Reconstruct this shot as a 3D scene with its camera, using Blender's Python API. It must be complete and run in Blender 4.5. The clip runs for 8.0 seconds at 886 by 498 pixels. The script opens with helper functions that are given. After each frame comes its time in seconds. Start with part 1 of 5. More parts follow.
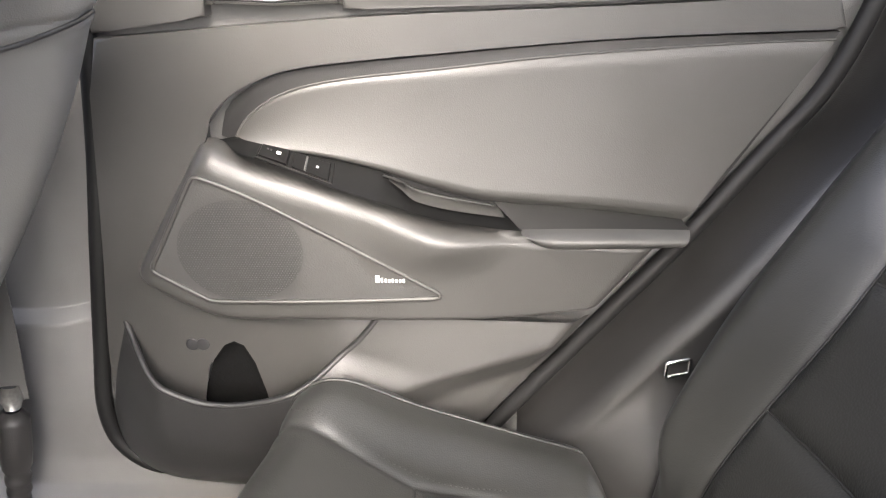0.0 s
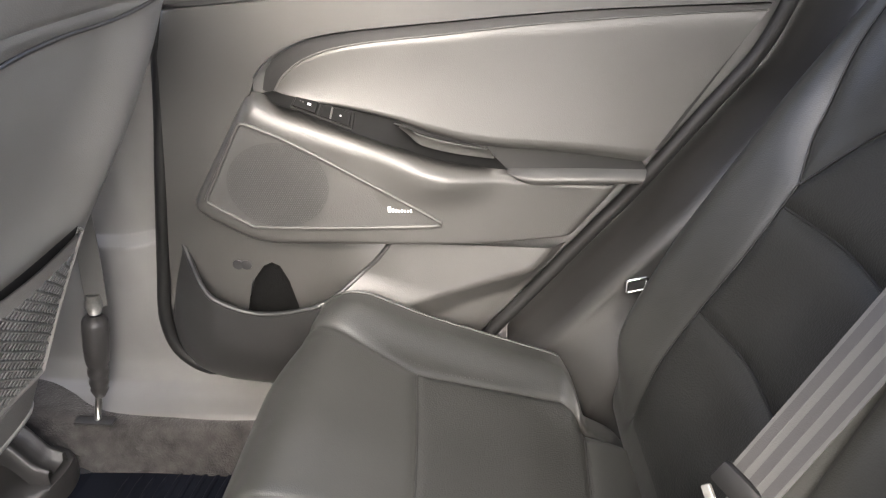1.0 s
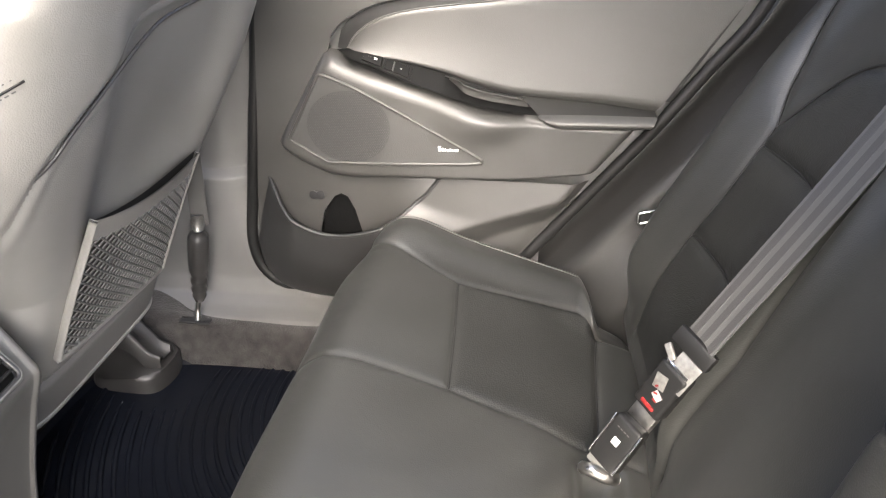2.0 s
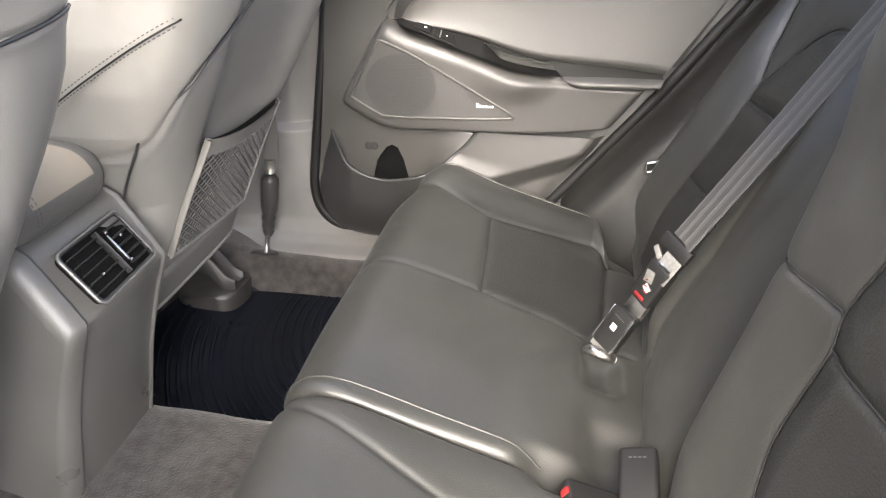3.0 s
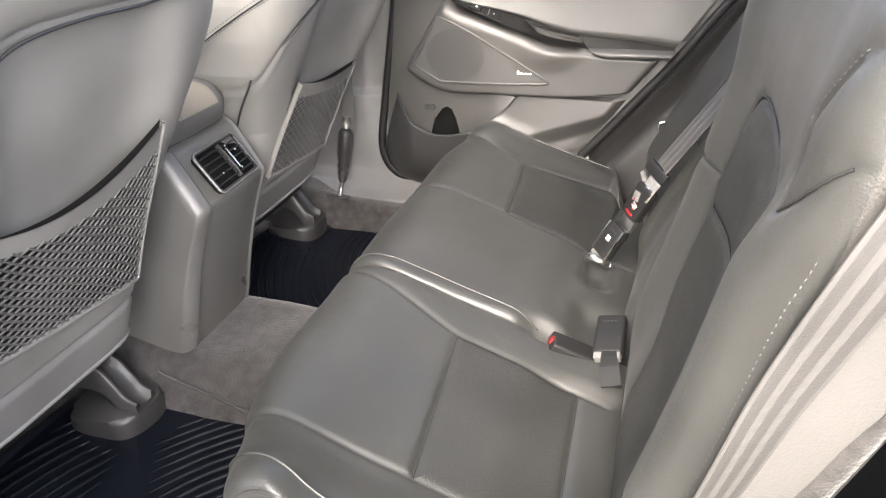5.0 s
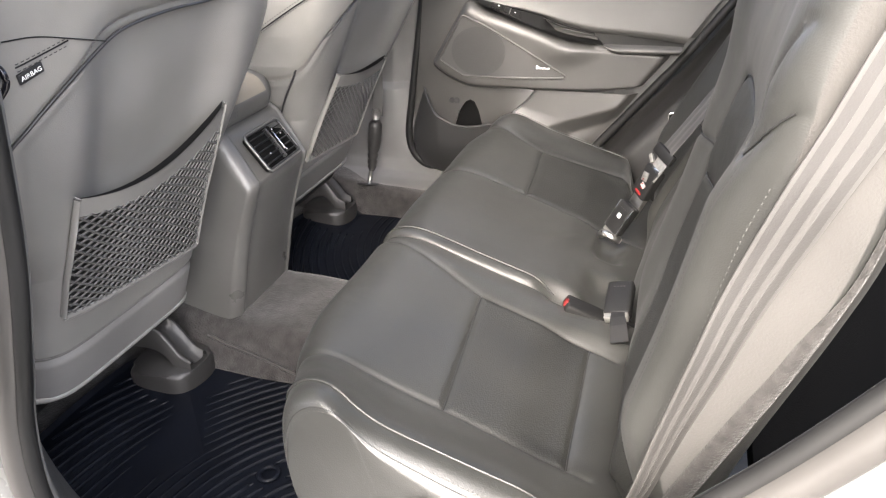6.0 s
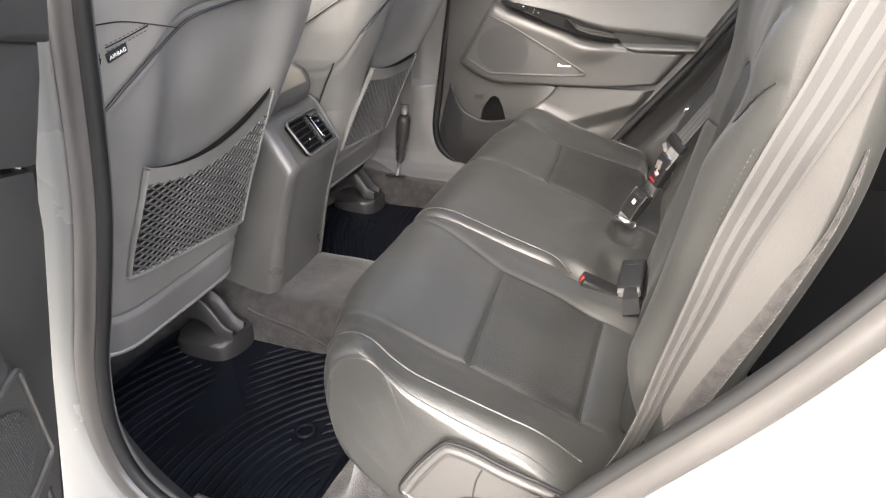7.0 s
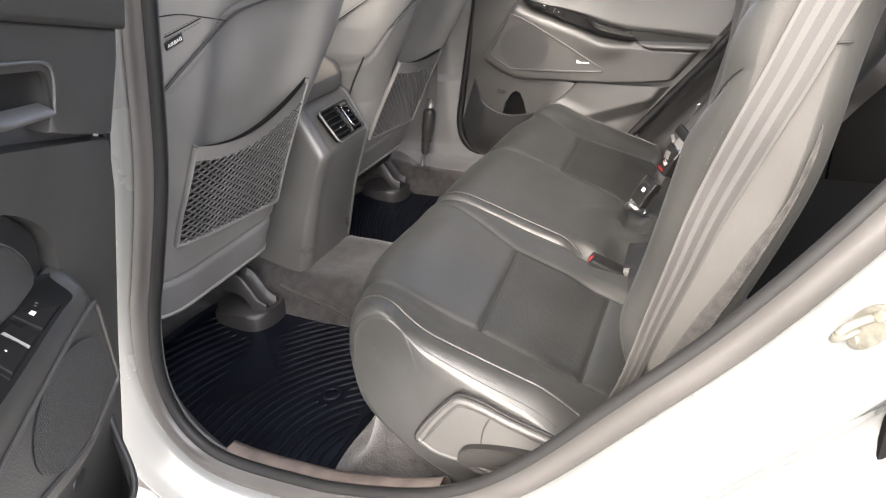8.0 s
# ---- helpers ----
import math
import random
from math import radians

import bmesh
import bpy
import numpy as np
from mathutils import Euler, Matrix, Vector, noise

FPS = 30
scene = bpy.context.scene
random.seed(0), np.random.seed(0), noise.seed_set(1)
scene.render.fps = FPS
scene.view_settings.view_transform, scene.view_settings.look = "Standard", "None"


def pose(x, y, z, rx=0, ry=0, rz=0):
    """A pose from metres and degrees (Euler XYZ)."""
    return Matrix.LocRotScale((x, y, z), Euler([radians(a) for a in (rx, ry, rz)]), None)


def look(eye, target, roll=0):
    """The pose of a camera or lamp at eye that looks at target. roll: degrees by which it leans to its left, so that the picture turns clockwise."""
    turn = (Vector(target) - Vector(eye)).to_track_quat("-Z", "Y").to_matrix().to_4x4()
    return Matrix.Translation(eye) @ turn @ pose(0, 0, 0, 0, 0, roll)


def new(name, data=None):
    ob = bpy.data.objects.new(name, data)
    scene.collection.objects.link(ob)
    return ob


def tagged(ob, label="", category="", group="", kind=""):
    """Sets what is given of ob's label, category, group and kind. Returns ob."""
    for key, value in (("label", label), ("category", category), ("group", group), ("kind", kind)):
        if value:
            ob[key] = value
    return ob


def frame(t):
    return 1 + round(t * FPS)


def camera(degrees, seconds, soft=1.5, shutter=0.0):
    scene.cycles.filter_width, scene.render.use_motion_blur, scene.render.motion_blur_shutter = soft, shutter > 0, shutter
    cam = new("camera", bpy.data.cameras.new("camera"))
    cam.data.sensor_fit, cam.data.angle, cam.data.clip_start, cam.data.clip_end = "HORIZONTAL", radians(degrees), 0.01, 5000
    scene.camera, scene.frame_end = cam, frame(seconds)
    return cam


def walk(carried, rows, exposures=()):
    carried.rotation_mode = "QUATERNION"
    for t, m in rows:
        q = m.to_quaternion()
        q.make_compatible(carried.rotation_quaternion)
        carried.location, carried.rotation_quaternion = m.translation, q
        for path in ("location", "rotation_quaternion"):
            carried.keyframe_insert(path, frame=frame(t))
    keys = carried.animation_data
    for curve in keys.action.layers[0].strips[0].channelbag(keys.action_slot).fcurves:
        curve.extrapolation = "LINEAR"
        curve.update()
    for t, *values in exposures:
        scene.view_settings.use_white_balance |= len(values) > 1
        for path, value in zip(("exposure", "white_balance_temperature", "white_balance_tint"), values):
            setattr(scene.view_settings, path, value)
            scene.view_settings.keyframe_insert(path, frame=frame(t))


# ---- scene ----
cam = camera(62.6, 8.0, soft=1.2)
PATH = [
    (0, (0.017, -0.023, 0.825), (-0.019, 1.806, 0.015), -0.2),
    (0.5, (0.034, -0.114, 0.837), (-0.028, 1.693, -0.018), -0.4),
    (1, (0.053, -0.206, 0.859), (-0.046, 1.581, -0.032), -0.6),
    (1.5, (0.08, -0.303, 0.876), (-0.106, 1.455, -0.059), -1.1),
    (3, (0.126, -0.663, 0.888), (-0.215, 1.065, -0.06), -1.1),
    (3.5, (0.168, -0.759, 0.886), (-0.225, 0.96, -0.057), -1.1),
    (4, (0.231, -0.844, 0.885), (-0.213, 0.865, -0.055), -1.2),
    (4.5, (0.259, -0.908, 0.887), (-0.234, 0.79, -0.048), -1.4),
    (5, (0.263, -0.971, 0.892), (-0.27, 0.717, -0.038), -1.8),
    (6.5, (0.305, -1.17, 0.901), (-0.298, 0.507, -0.005), -2.1),
    (7, (0.317, -1.22, 0.899), (-0.318, 0.45, 0.002), -2.1),
    (7.5, (0.344, -1.27, 0.907), (-0.329, 0.388, 0.013), -2.1),
    (8, (0.373, -1.319, 0.908), (-0.333, 0.326, 0.016), -2.2),
]
EXPOSURES = [(0, 4.20, 6400, 7), (1.5, 4.20, 6500, 6), (3, 4.21, 6500, 6), (4, 4.45, 6500, 7), (5, 4.19, 6450, 7), (6.5, 3.95, 6450, 7), (8, 3.71, 6450, 7)]
walk(cam, [(t, look(eye, target, roll)) for t, eye, target, roll in PATH], EXPOSURES)

# ---- daylight: bright hazy sky, wide soft sun ----
world = bpy.data.worlds.new("sky_world")
world.use_nodes = True
scene.world = world
_sky = world.node_tree.nodes.new("ShaderNodeTexSky")
_sky.sky_type, _sky.sun_disc = "NISHITA", False
_sky.sun_elevation, _sky.sun_rotation = radians(40), radians(180)
_sky.air_density, _sky.dust_density, _sky.ozone_density = 0.3, 5.0, 0.3
_bg = world.node_tree.nodes["Background"]
_bg.inputs["Strength"].default_value = 0.15
world.node_tree.links.new(_sky.outputs["Color"], _bg.inputs["Color"])
_sun = bpy.data.lights.new("sun", "SUN")
_sun.energy, _sun.angle, _sun.color = 0.55, radians(90), (1.0, 0.985, 0.965)
_sun_ob = new("sun", _sun)
_sun_ob.matrix_world = look((0.6, -2.3, 1.9), (0, 0, 0))

# ---- materials ----
def material(name, base, rough=0.5, metal=0.0, grain=0.0, grain_size=0.001, stain=0.12, stain_size=0.12,
             gloss_var=0.08, spec=0.5, coat=0.0, vor=False, sheen=0.0, crease=0.0, crease_size=0.03):
    m = bpy.data.materials.new(name)
    m.use_nodes = True
    nt = m.node_tree
    N, L = nt.nodes, nt.links
    b = N["Principled BSDF"]
    tc = N.new("ShaderNodeTexCoord")
    big = N.new("ShaderNodeTexNoise")
    big.inputs["Scale"].default_value = 1 / stain_size
    big.inputs["Detail"].default_value = 5
    L.new(tc.outputs["Object"], big.inputs["Vector"])
    ramp = N.new("ShaderNodeMapRange")
    ramp.inputs["From Min"].default_value, ramp.inputs["From Max"].default_value = 0.3, 0.7
    ramp.inputs["To Min"].default_value, ramp.inputs["To Max"].default_value = 1 - stain, 1 + stain
    L.new(big.outputs["Fac"], ramp.inputs["Value"])
    mul = N.new("ShaderNodeMix")
    mul.data_type, mul.blend_type = "RGBA", "MULTIPLY"
    mul.inputs["Factor"].default_value = 1.0
    mul.inputs["A"].default_value = (*base, 1)
    L.new(ramp.outputs["Result"], mul.inputs["B"])
    L.new(mul.outputs["Result"], b.inputs["Base Color"])
    rr = N.new("ShaderNodeMapRange")
    rr.inputs["From Min"].default_value, rr.inputs["From Max"].default_value = 0.3, 0.7
    rr.inputs["To Min"].default_value, rr.inputs["To Max"].default_value = max(0.03, rough - gloss_var), min(1, rough + gloss_var)
    L.new(big.outputs["Fac"], rr.inputs["Value"])
    L.new(rr.outputs["Result"], b.inputs["Roughness"])
    b.inputs["Metallic"].default_value = metal
    b.inputs["Specular IOR Level"].default_value = spec
    b.inputs["Coat Weight"].default_value = coat
    if sheen:
        b.inputs["Sheen Weight"].default_value = sheen
    if grain:
        if vor:
            g = N.new("ShaderNodeTexVoronoi")
            out = g.outputs["Distance"]
        else:
            g = N.new("ShaderNodeTexNoise")
            g.inputs["Detail"].default_value = 3
            out = g.outputs["Fac"]
        g.inputs["Scale"].default_value = 1 / grain_size
        L.new(tc.outputs["Object"], g.inputs["Vector"])
        bump = N.new("ShaderNodeBump")
        bump.inputs["Strength"].default_value = grain
        bump.inputs["Distance"].default_value = grain_size * 0.5
        L.new(out, bump.inputs["Height"])
        L.new(bump.outputs["Normal"], b.inputs["Normal"])
        if crease:
            c = N.new("ShaderNodeTexNoise")
            c.inputs["Scale"].default_value = 1 / crease_size
            c.inputs["Detail"].default_value = 1
            L.new(tc.outputs["Object"], c.inputs["Vector"])
            soft = N.new("ShaderNodeBump")
            soft.inputs["Strength"].default_value = crease
            soft.inputs["Distance"].default_value = crease_size * 0.12
            L.new(c.outputs["Fac"], soft.inputs["Height"])
            L.new(soft.outputs["Normal"], bump.inputs["Normal"])
    return m


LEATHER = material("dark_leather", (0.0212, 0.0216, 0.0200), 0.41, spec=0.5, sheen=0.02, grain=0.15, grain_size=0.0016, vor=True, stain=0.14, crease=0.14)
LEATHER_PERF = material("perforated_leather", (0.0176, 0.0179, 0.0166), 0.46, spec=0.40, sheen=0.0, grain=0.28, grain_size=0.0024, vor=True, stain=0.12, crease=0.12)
# dark vinyl lightened in colour to make up for weak light on the seat backs
SHELL = material("lightened_shell_vinyl", (0.172, 0.167, 0.158), 0.36, grain=0.18, grain_size=0.0013, vor=True, stain=0.14, stain_size=0.14, crease=0.10, crease_size=0.09)
FLAP = material("pale_flap_vinyl", (0.13, 0.126, 0.121), 0.6, grain=0.25, grain_size=0.0013, vor=True, stain=0.15)
PLASTIC = material("grey_plastic", (0.080, 0.0795, 0.078), 0.5, grain=0.2, grain_size=0.0012, vor=True, stain=0.1)
SIDE_TRIM = material("seat_side_plastic", (0.050, 0.0485, 0.046), 0.45, grain=0.2, grain_size=0.0012, vor=True, stain=0.1)
PLASTIC_LIGHT = material("pale_pillar_plastic", (0.12, 0.118, 0.114), 0.45, grain=0.15, grain_size=0.0012, vor=True, stain=0.12)
PLASTIC_DARK = material("black_plastic", (0.022, 0.022, 0.023), 0.42, grain=0.12, grain_size=0.001, vor=True)
SOFT = material("soft_door_vinyl", (0.042, 0.0412, 0.039), 0.42, grain=0.15, grain_size=0.0013, vor=True, stain=0.09)
GLOSS_BLACK = material("gloss_black_plastic", (0.008, 0.008, 0.010), 0.18, stain=0.05)
RUBBER = material("black_rubber_seal", (0.010, 0.010, 0.010), 0.55, stain=0.2, spec=0.25)
RUBBER_GREY = material("grey_rubber_seal", (0.040, 0.038, 0.036), 0.4, stain=0.15)
MAT_RUBBER = material("floor_mat_rubber", (0.0030, 0.0039, 0.0068), 0.45, grain=0.1, grain_size=0.002, stain=0.3, spec=0.18)
CONSOLE = material("console_plastic", (0.088, 0.086, 0.082), 0.34, grain=0.2, grain_size=0.0012, vor=True, stain=0.1)
ARM = material("dark_armrest_vinyl", (0.041, 0.0402, 0.038), 0.42, grain=0.15, grain_size=0.0013, vor=True, stain=0.09)
PIANO = material("satin_black_panel", (0.008, 0.008, 0.0078), 0.45, stain=0.1, spec=0.10)
RAIL = material("rail_cover_plastic", (0.026, 0.025, 0.0245), 0.42, grain=0.15, grain_size=0.0012, vor=True)
VANE = material("matte_vane_plastic", (0.016, 0.016, 0.016), 0.6, stain=0.1, spec=0.25)
SILL = material("worn_sill_plastic", (0.075, 0.060, 0.052), 0.6, grain=0.3, grain_size=0.002, stain=0.35, stain_size=0.03)
# dark plastic, taken further down to stand for shade in the map pocket
POCKET = material("shade_darkened_pocket_plastic", (0.020, 0.020, 0.020), 0.45, grain=0.2, grain_size=0.0012, vor=True)
# near-black for linings, and for shade painted into the bottle recess and jamb gap
VOID = material("black_lining_and_gap_shade", (0.006, 0.006, 0.006), 0.95, grain=0.4, grain_size=0.003, spec=0.05)
CARPET = material("grey_carpet", (0.038, 0.0355, 0.0345), 0.95, grain=1.0, grain_size=0.0035, stain=0.42, stain_size=0.022, spec=0.1, sheen=0.3)
FELT = material("seat_side_felt", (0.046, 0.0445, 0.042), 0.9, grain=0.5, grain_size=0.002, spec=0.15, sheen=0.2)
CHROME = material("satin_chrome", (0.75, 0.75, 0.74), 0.18, metal=1.0, stain=0.05)
STEEL = material("zinc_steel", (0.42, 0.41, 0.39), 0.34, metal=1.0, stain=0.15, stain_size=0.01)
WEB = material("belt_webbing", (0.054, 0.053, 0.050), 0.6, grain=0.4, grain_size=0.0012, stain=0.1)
WEB_PALE = material("pale_belt_webbing", (0.050, 0.0485, 0.046), 0.55, grain=0.4, grain_size=0.0012, stain=0.1)
WEB_BAND = material("grey_belt_band", (0.032, 0.031, 0.0295), 0.55, grain=0.5, grain_size=0.0016, stain=0.15)
FELT_DARK = material("dark_needle_felt", (0.026, 0.025, 0.024), 0.95, grain=1.0, grain_size=0.0022, stain=0.4, stain_size=0.012, spec=0.1, sheen=0.2)
GRIP = material("dark_grip_plastic", (0.020, 0.0195, 0.0185), 0.6, grain=0.15, grain_size=0.0012, vor=True, spec=0.15)
ARCH = material("dark_arch_plastic", (0.018, 0.0176, 0.017), 0.42, grain=0.15, grain_size=0.0012, vor=True, stain=0.15)
WEB_DARK = material("belt_webbing_dark_band", (0.028, 0.027, 0.026), 0.6, grain=0.4, grain_size=0.0012, stain=0.1)
SEAM = material("seam_shadow_thread", (0.010, 0.010, 0.0095), 0.6, stain=0.1)
# dark leather too, its base raised in place of light on the front seats
BOLSTER = material("lightened_front_leather", (0.21, 0.202, 0.187), 0.36, grain=0.2, grain_size=0.0016, vor=True, stain=0.13, crease=0.3, crease_size=0.05)
PAINT = material("white_car_paint", (0.115, 0.119, 0.118), 0.22, stain=0.02, coat=0.5)
TAG_PINK = material("faded_label", (0.30, 0.26, 0.25), 0.4, stain=0.3, stain_size=0.01)
ZINC = material("yellowed_zinc", (0.20, 0.195, 0.165), 0.38, metal=0.6, stain=0.25, stain_size=0.008)
BUCKLE = material("matte_black_buckle", (0.009, 0.009, 0.009), 0.5, grain=0.15, grain_size=0.001, vor=True, spec=0.22)
SILVER = material("brushed_silver", (0.2, 0.196, 0.185), 0.42, metal=0.6, stain=0.25, stain_size=0.006)
PRIVACY = material("tinted_window_glass", (0.62, 0.66, 0.64), 0.02, stain=0.02, gloss_var=0.0)
PRIVACY.node_tree.nodes["Principled BSDF"].inputs["Transmission Weight"].default_value = 1.0
LABEL_WHITE = material("white_print", (0.8, 0.8, 0.78), 0.5, stain=0.05)
RED = material("red_button_plastic", (0.14, 0.007, 0.007), 0.45, stain=0.1)
THREAD = material("grey_thread", (0.046, 0.045, 0.043), 0.7, stain=0.1)
NET = material("black_elastic_net", (0.085, 0.083, 0.08), 0.6, stain=0.2)
CONCRETE = material("asphalt_ground", (0.085, 0.083, 0.08), 0.85, grain=0.5, grain_size=0.01, stain=0.15, stain_size=0.8)
HEADLINER = material("pale_headliner", (0.42, 0.41, 0.39), 0.9, grain=0.4, grain_size=0.003)
LID_EDGE = material("grey_lid_leather", (0.082, 0.080, 0.076), 0.38, grain=0.2, grain_size=0.0016, vor=True)
# lid top: daylight on the dark leather put into a tan base colour
LID_LIT = material("lit_lid_leather", (0.20, 0.175, 0.14), 0.5, grain=0.2, grain_size=0.0016, vor=True)


# ---- mesh helpers ----
def link(name, me, mat, parent=None, label=""):
    ob = new(name, me)
    if mat:
        me.materials.append(mat)
    if parent:
        ob.parent = parent
    if label:
        ob["label"] = label
    return ob


def part(name, bm, mat, parent, label="", smooth=True, xf=None):
    me = bpy.data.meshes.new(name)
    if xf is not None:
        bmesh.ops.transform(bm, matrix=xf, verts=bm.verts)
        if xf.determinant() < 0:
            bmesh.ops.reverse_faces(bm, faces=bm.faces)
    bm.to_mesh(me)
    bm.free()
    if smooth:
        me.shade_smooth()
    return link(name, me, mat, parent, label)


def raw(name, verts, faces, mat, parent, label="", smooth=True, xf=None, normals=None):
    me = bpy.data.meshes.new(name)
    v = np.asarray(verts, float).reshape(-1, 3)
    faces = [tuple(int(i) for i in f) for f in faces]
    if xf is not None:
        m = np.array(xf)
        v = v @ m[:3, :3].T + m[:3, 3]
        if xf.determinant() < 0:
            faces = [f[::-1] for f in faces]
    me.from_pydata(v.tolist(), [], faces)
    if smooth:
        me.shade_smooth()
    if normals is not None:
        nn = np.asarray(normals, float)
        if xf is not None:
            nn = nn @ np.array(xf)[:3, :3].T
        me.normals_split_custom_set_from_vertices(nn.tolist())
    return link(name, me, mat, parent, label)


def grid_faces(nu, nv, closed_u=False, closed_v=False, flip=False):
    iu = np.arange(nu if closed_u else nu - 1)
    iv = np.arange(nv if closed_v else nv - 1)
    A, B = np.meshgrid(iu, iv, indexing="ij")
    A, B = A.ravel(), B.ravel()
    A2, B2 = (A + 1) % nu, (B + 1) % nv
    f = np.stack([A * nv + B, A2 * nv + B, A2 * nv + B2, A * nv + B2], 1)
    return f[:, ::-1] if flip else f


def surf(name, P, mat, parent, label="", closed_u=False, closed_v=False, flip=False, xf=None, mask=None, normals=None):
    """A sheet through the points P[u, v]; mask picks the cells that are kept."""
    nu, nv = P.shape[:2]
    f = grid_faces(nu, nv, closed_u, closed_v, flip)
    v = P.reshape(-1, 3)
    if mask is not None:
        f = f[mask.ravel()]
        used, inv = np.unique(f, return_inverse=True)
        v, f = v[used], inv.reshape(f.shape)
        if normals is not None:
            normals = normals.reshape(-1, 3)[used]
    elif normals is not None:
        normals = normals.reshape(-1, 3)
    return raw(name, v, f, mat, parent, label, True, xf, normals)


def spline(pts, n, closed=False):
    """n points along a Catmull-Rom curve through pts, evenly by arc length."""
    p = np.asarray(pts, float)
    if closed:
        q = np.vstack([p[-1], p, p[0], p[1]])
    else:
        q = np.vstack([2 * p[0] - p[1], p, 2 * p[-1] - p[-2]])
    out = []
    for i in range(len(q) - 3):
        a, b, c, d = q[i:i + 4]
        t = np.linspace(0, 1, 16, endpoint=False)[:, None]
        out.append(0.5 * (2 * b + (c - a) * t + (2 * a - 5 * b + 4 * c - d) * t ** 2 + (3 * b - a - 3 * c + d) * t ** 3))
    c = np.vstack(out + [q[-2][None]])
    s = np.r_[0, np.cumsum(np.linalg.norm(np.diff(c, axis=0), axis=1))]
    w = np.linspace(0, s[-1], n + 1)[:-1] if closed else np.linspace(0, s[-1], n)
    return np.stack([np.interp(w, s, c[:, k]) for k in range(c.shape[1])], 1)


def polyline(pts, n):
    c = np.asarray(pts, float)
    s = np.r_[0, np.cumsum(np.linalg.norm(np.diff(c, axis=0), axis=1))]
    w = np.linspace(0, s[-1], n)
    return np.stack([np.interp(w, s, c[:, k]) for k in range(c.shape[1])], 1)


def tube(name, pts, r, mat, parent, label="", closed=False, sides=8, xf=None, flat=1.0, up=(0, 0, 1)):
    """A rope through pts; flat squeezes it along up."""
    p = np.asarray(pts, float)
    n = len(p)
    t = np.roll(p, -1, 0) - np.roll(p, 1, 0) if closed else np.gradient(p, axis=0)
    t /= np.linalg.norm(t, axis=1)[:, None] + 1e-12
    u = np.array((0, 1, 0) if np.ptp(p[:, 1]) < 1e-4 else up, float)
    a = np.cross(t, u)
    bad = np.linalg.norm(a, axis=1) < 0.05
    a[bad] = np.cross(t[bad], (0.31, 0.87, 0.11))
    a /= np.linalg.norm(a, axis=1)[:, None]
    b = np.cross(a, t)
    ang = np.linspace(0, 2 * np.pi, sides, endpoint=False)
    rr = np.broadcast_to(np.asarray(r, float), (n,))[:, None, None]
    P = p[:, None] + rr * (np.cos(ang)[None, :, None] * a[:, None] + flat * np.sin(ang)[None, :, None] * b[:, None])
    f = grid_faces(n, sides, closed, True).tolist()
    if not closed:
        f += [list(range(sides))[::-1], [(n - 1) * sides + i for i in range(sides)]]
    return raw(name, P, f, mat, parent, label, True, xf)


def ribbon(name, pts, normals, width, thick, mat, parent, label="", xf=None, off=0.0):
    """A strap: pts along its middle, normals of its face."""
    p, nn = np.asarray(pts, float), np.asarray(normals, float)
    nn = np.broadcast_to(nn, p.shape)
    t = np.gradient(p, axis=0)
    t /= np.linalg.norm(t, axis=1)[:, None]
    s = np.cross(t, nn)
    s /= np.linalg.norm(s, axis=1)[:, None]
    m = np.cross(s, t)
    w = np.broadcast_to(np.asarray(width, float), (len(p),))[:, None] / 2
    h = thick / 2
    prof = [(-1, -h), (-1, h), (-0.97, h * 1.15), (0.97, h * 1.15), (1, h), (1, -h)]
    P = np.stack([p + s * (w * a + off) + m * b for a, b in prof], 1)
    n = len(p)
    f = grid_faces(n, 6, False, True).tolist() + [list(range(6))[::-1], [(n - 1) * 6 + i for i in range(6)]]
    return raw(name, P, f, mat, parent, label, False, xf)


def slab(name, outline, d0, d1, mat, parent, label="", bevel=0.003, xf=None, seg=3):
    """A plate in the x-z plane between depths d0 and d1 (depth grows towards -y), edges rounded at d1."""
    o = np.asarray(outline, float)
    area = 0.5 * np.sum(o[:, 0] * np.roll(o[:, 1], -1) - np.roll(o[:, 0], -1) * o[:, 1])
    if area < 0:
        o = o[::-1]
    bm = bmesh.new()
    lo = [bm.verts.new((x, -d0, z)) for x, z in o]
    hi = [bm.verts.new((x, -d1, z)) for x, z in o]
    top = bm.faces.new(hi)
    bm.faces.new(lo[::-1])
    n = len(o)
    for i in range(n):
        bm.faces.new((lo[i], lo[(i + 1) % n], hi[(i + 1) % n], hi[i]))
    if bevel:
        bmesh.ops.bevel(bm, geom=list(top.edges), offset=bevel, segments=seg, profile=0.5, affect="EDGES", clamp_overlap=True)
    bmesh.ops.recalc_face_normals(bm, faces=bm.faces)
    ob = part(name, bm, mat, parent, label, False, xf)
    ob.data.shade_smooth()
    ob.data.set_sharp_from_angle(angle=radians(50))
    return ob


def box(name, size, centre, mat, parent, label="", bevel=0.003, rot=None, seg=2):
    bm = bmesh.new()
    bmesh.ops.create_cube(bm, size=1)
    bmesh.ops.scale(bm, vec=size, verts=bm.verts)
    if bevel:
        bmesh.ops.bevel(bm, geom=list(bm.edges), offset=bevel, segments=seg, profile=0.5, affect="EDGES", clamp_overlap=True)
    m = Matrix.Translation(centre)
    if rot is not None:
        m = m @ rot
    ob = part(name, bm, mat, parent, label, True, m)
    ob.data.set_sharp_from_angle(angle=radians(40))
    return ob


def turn(rx=0, ry=0, rz=0):
    return pose(0, 0, 0, rx, ry, rz)


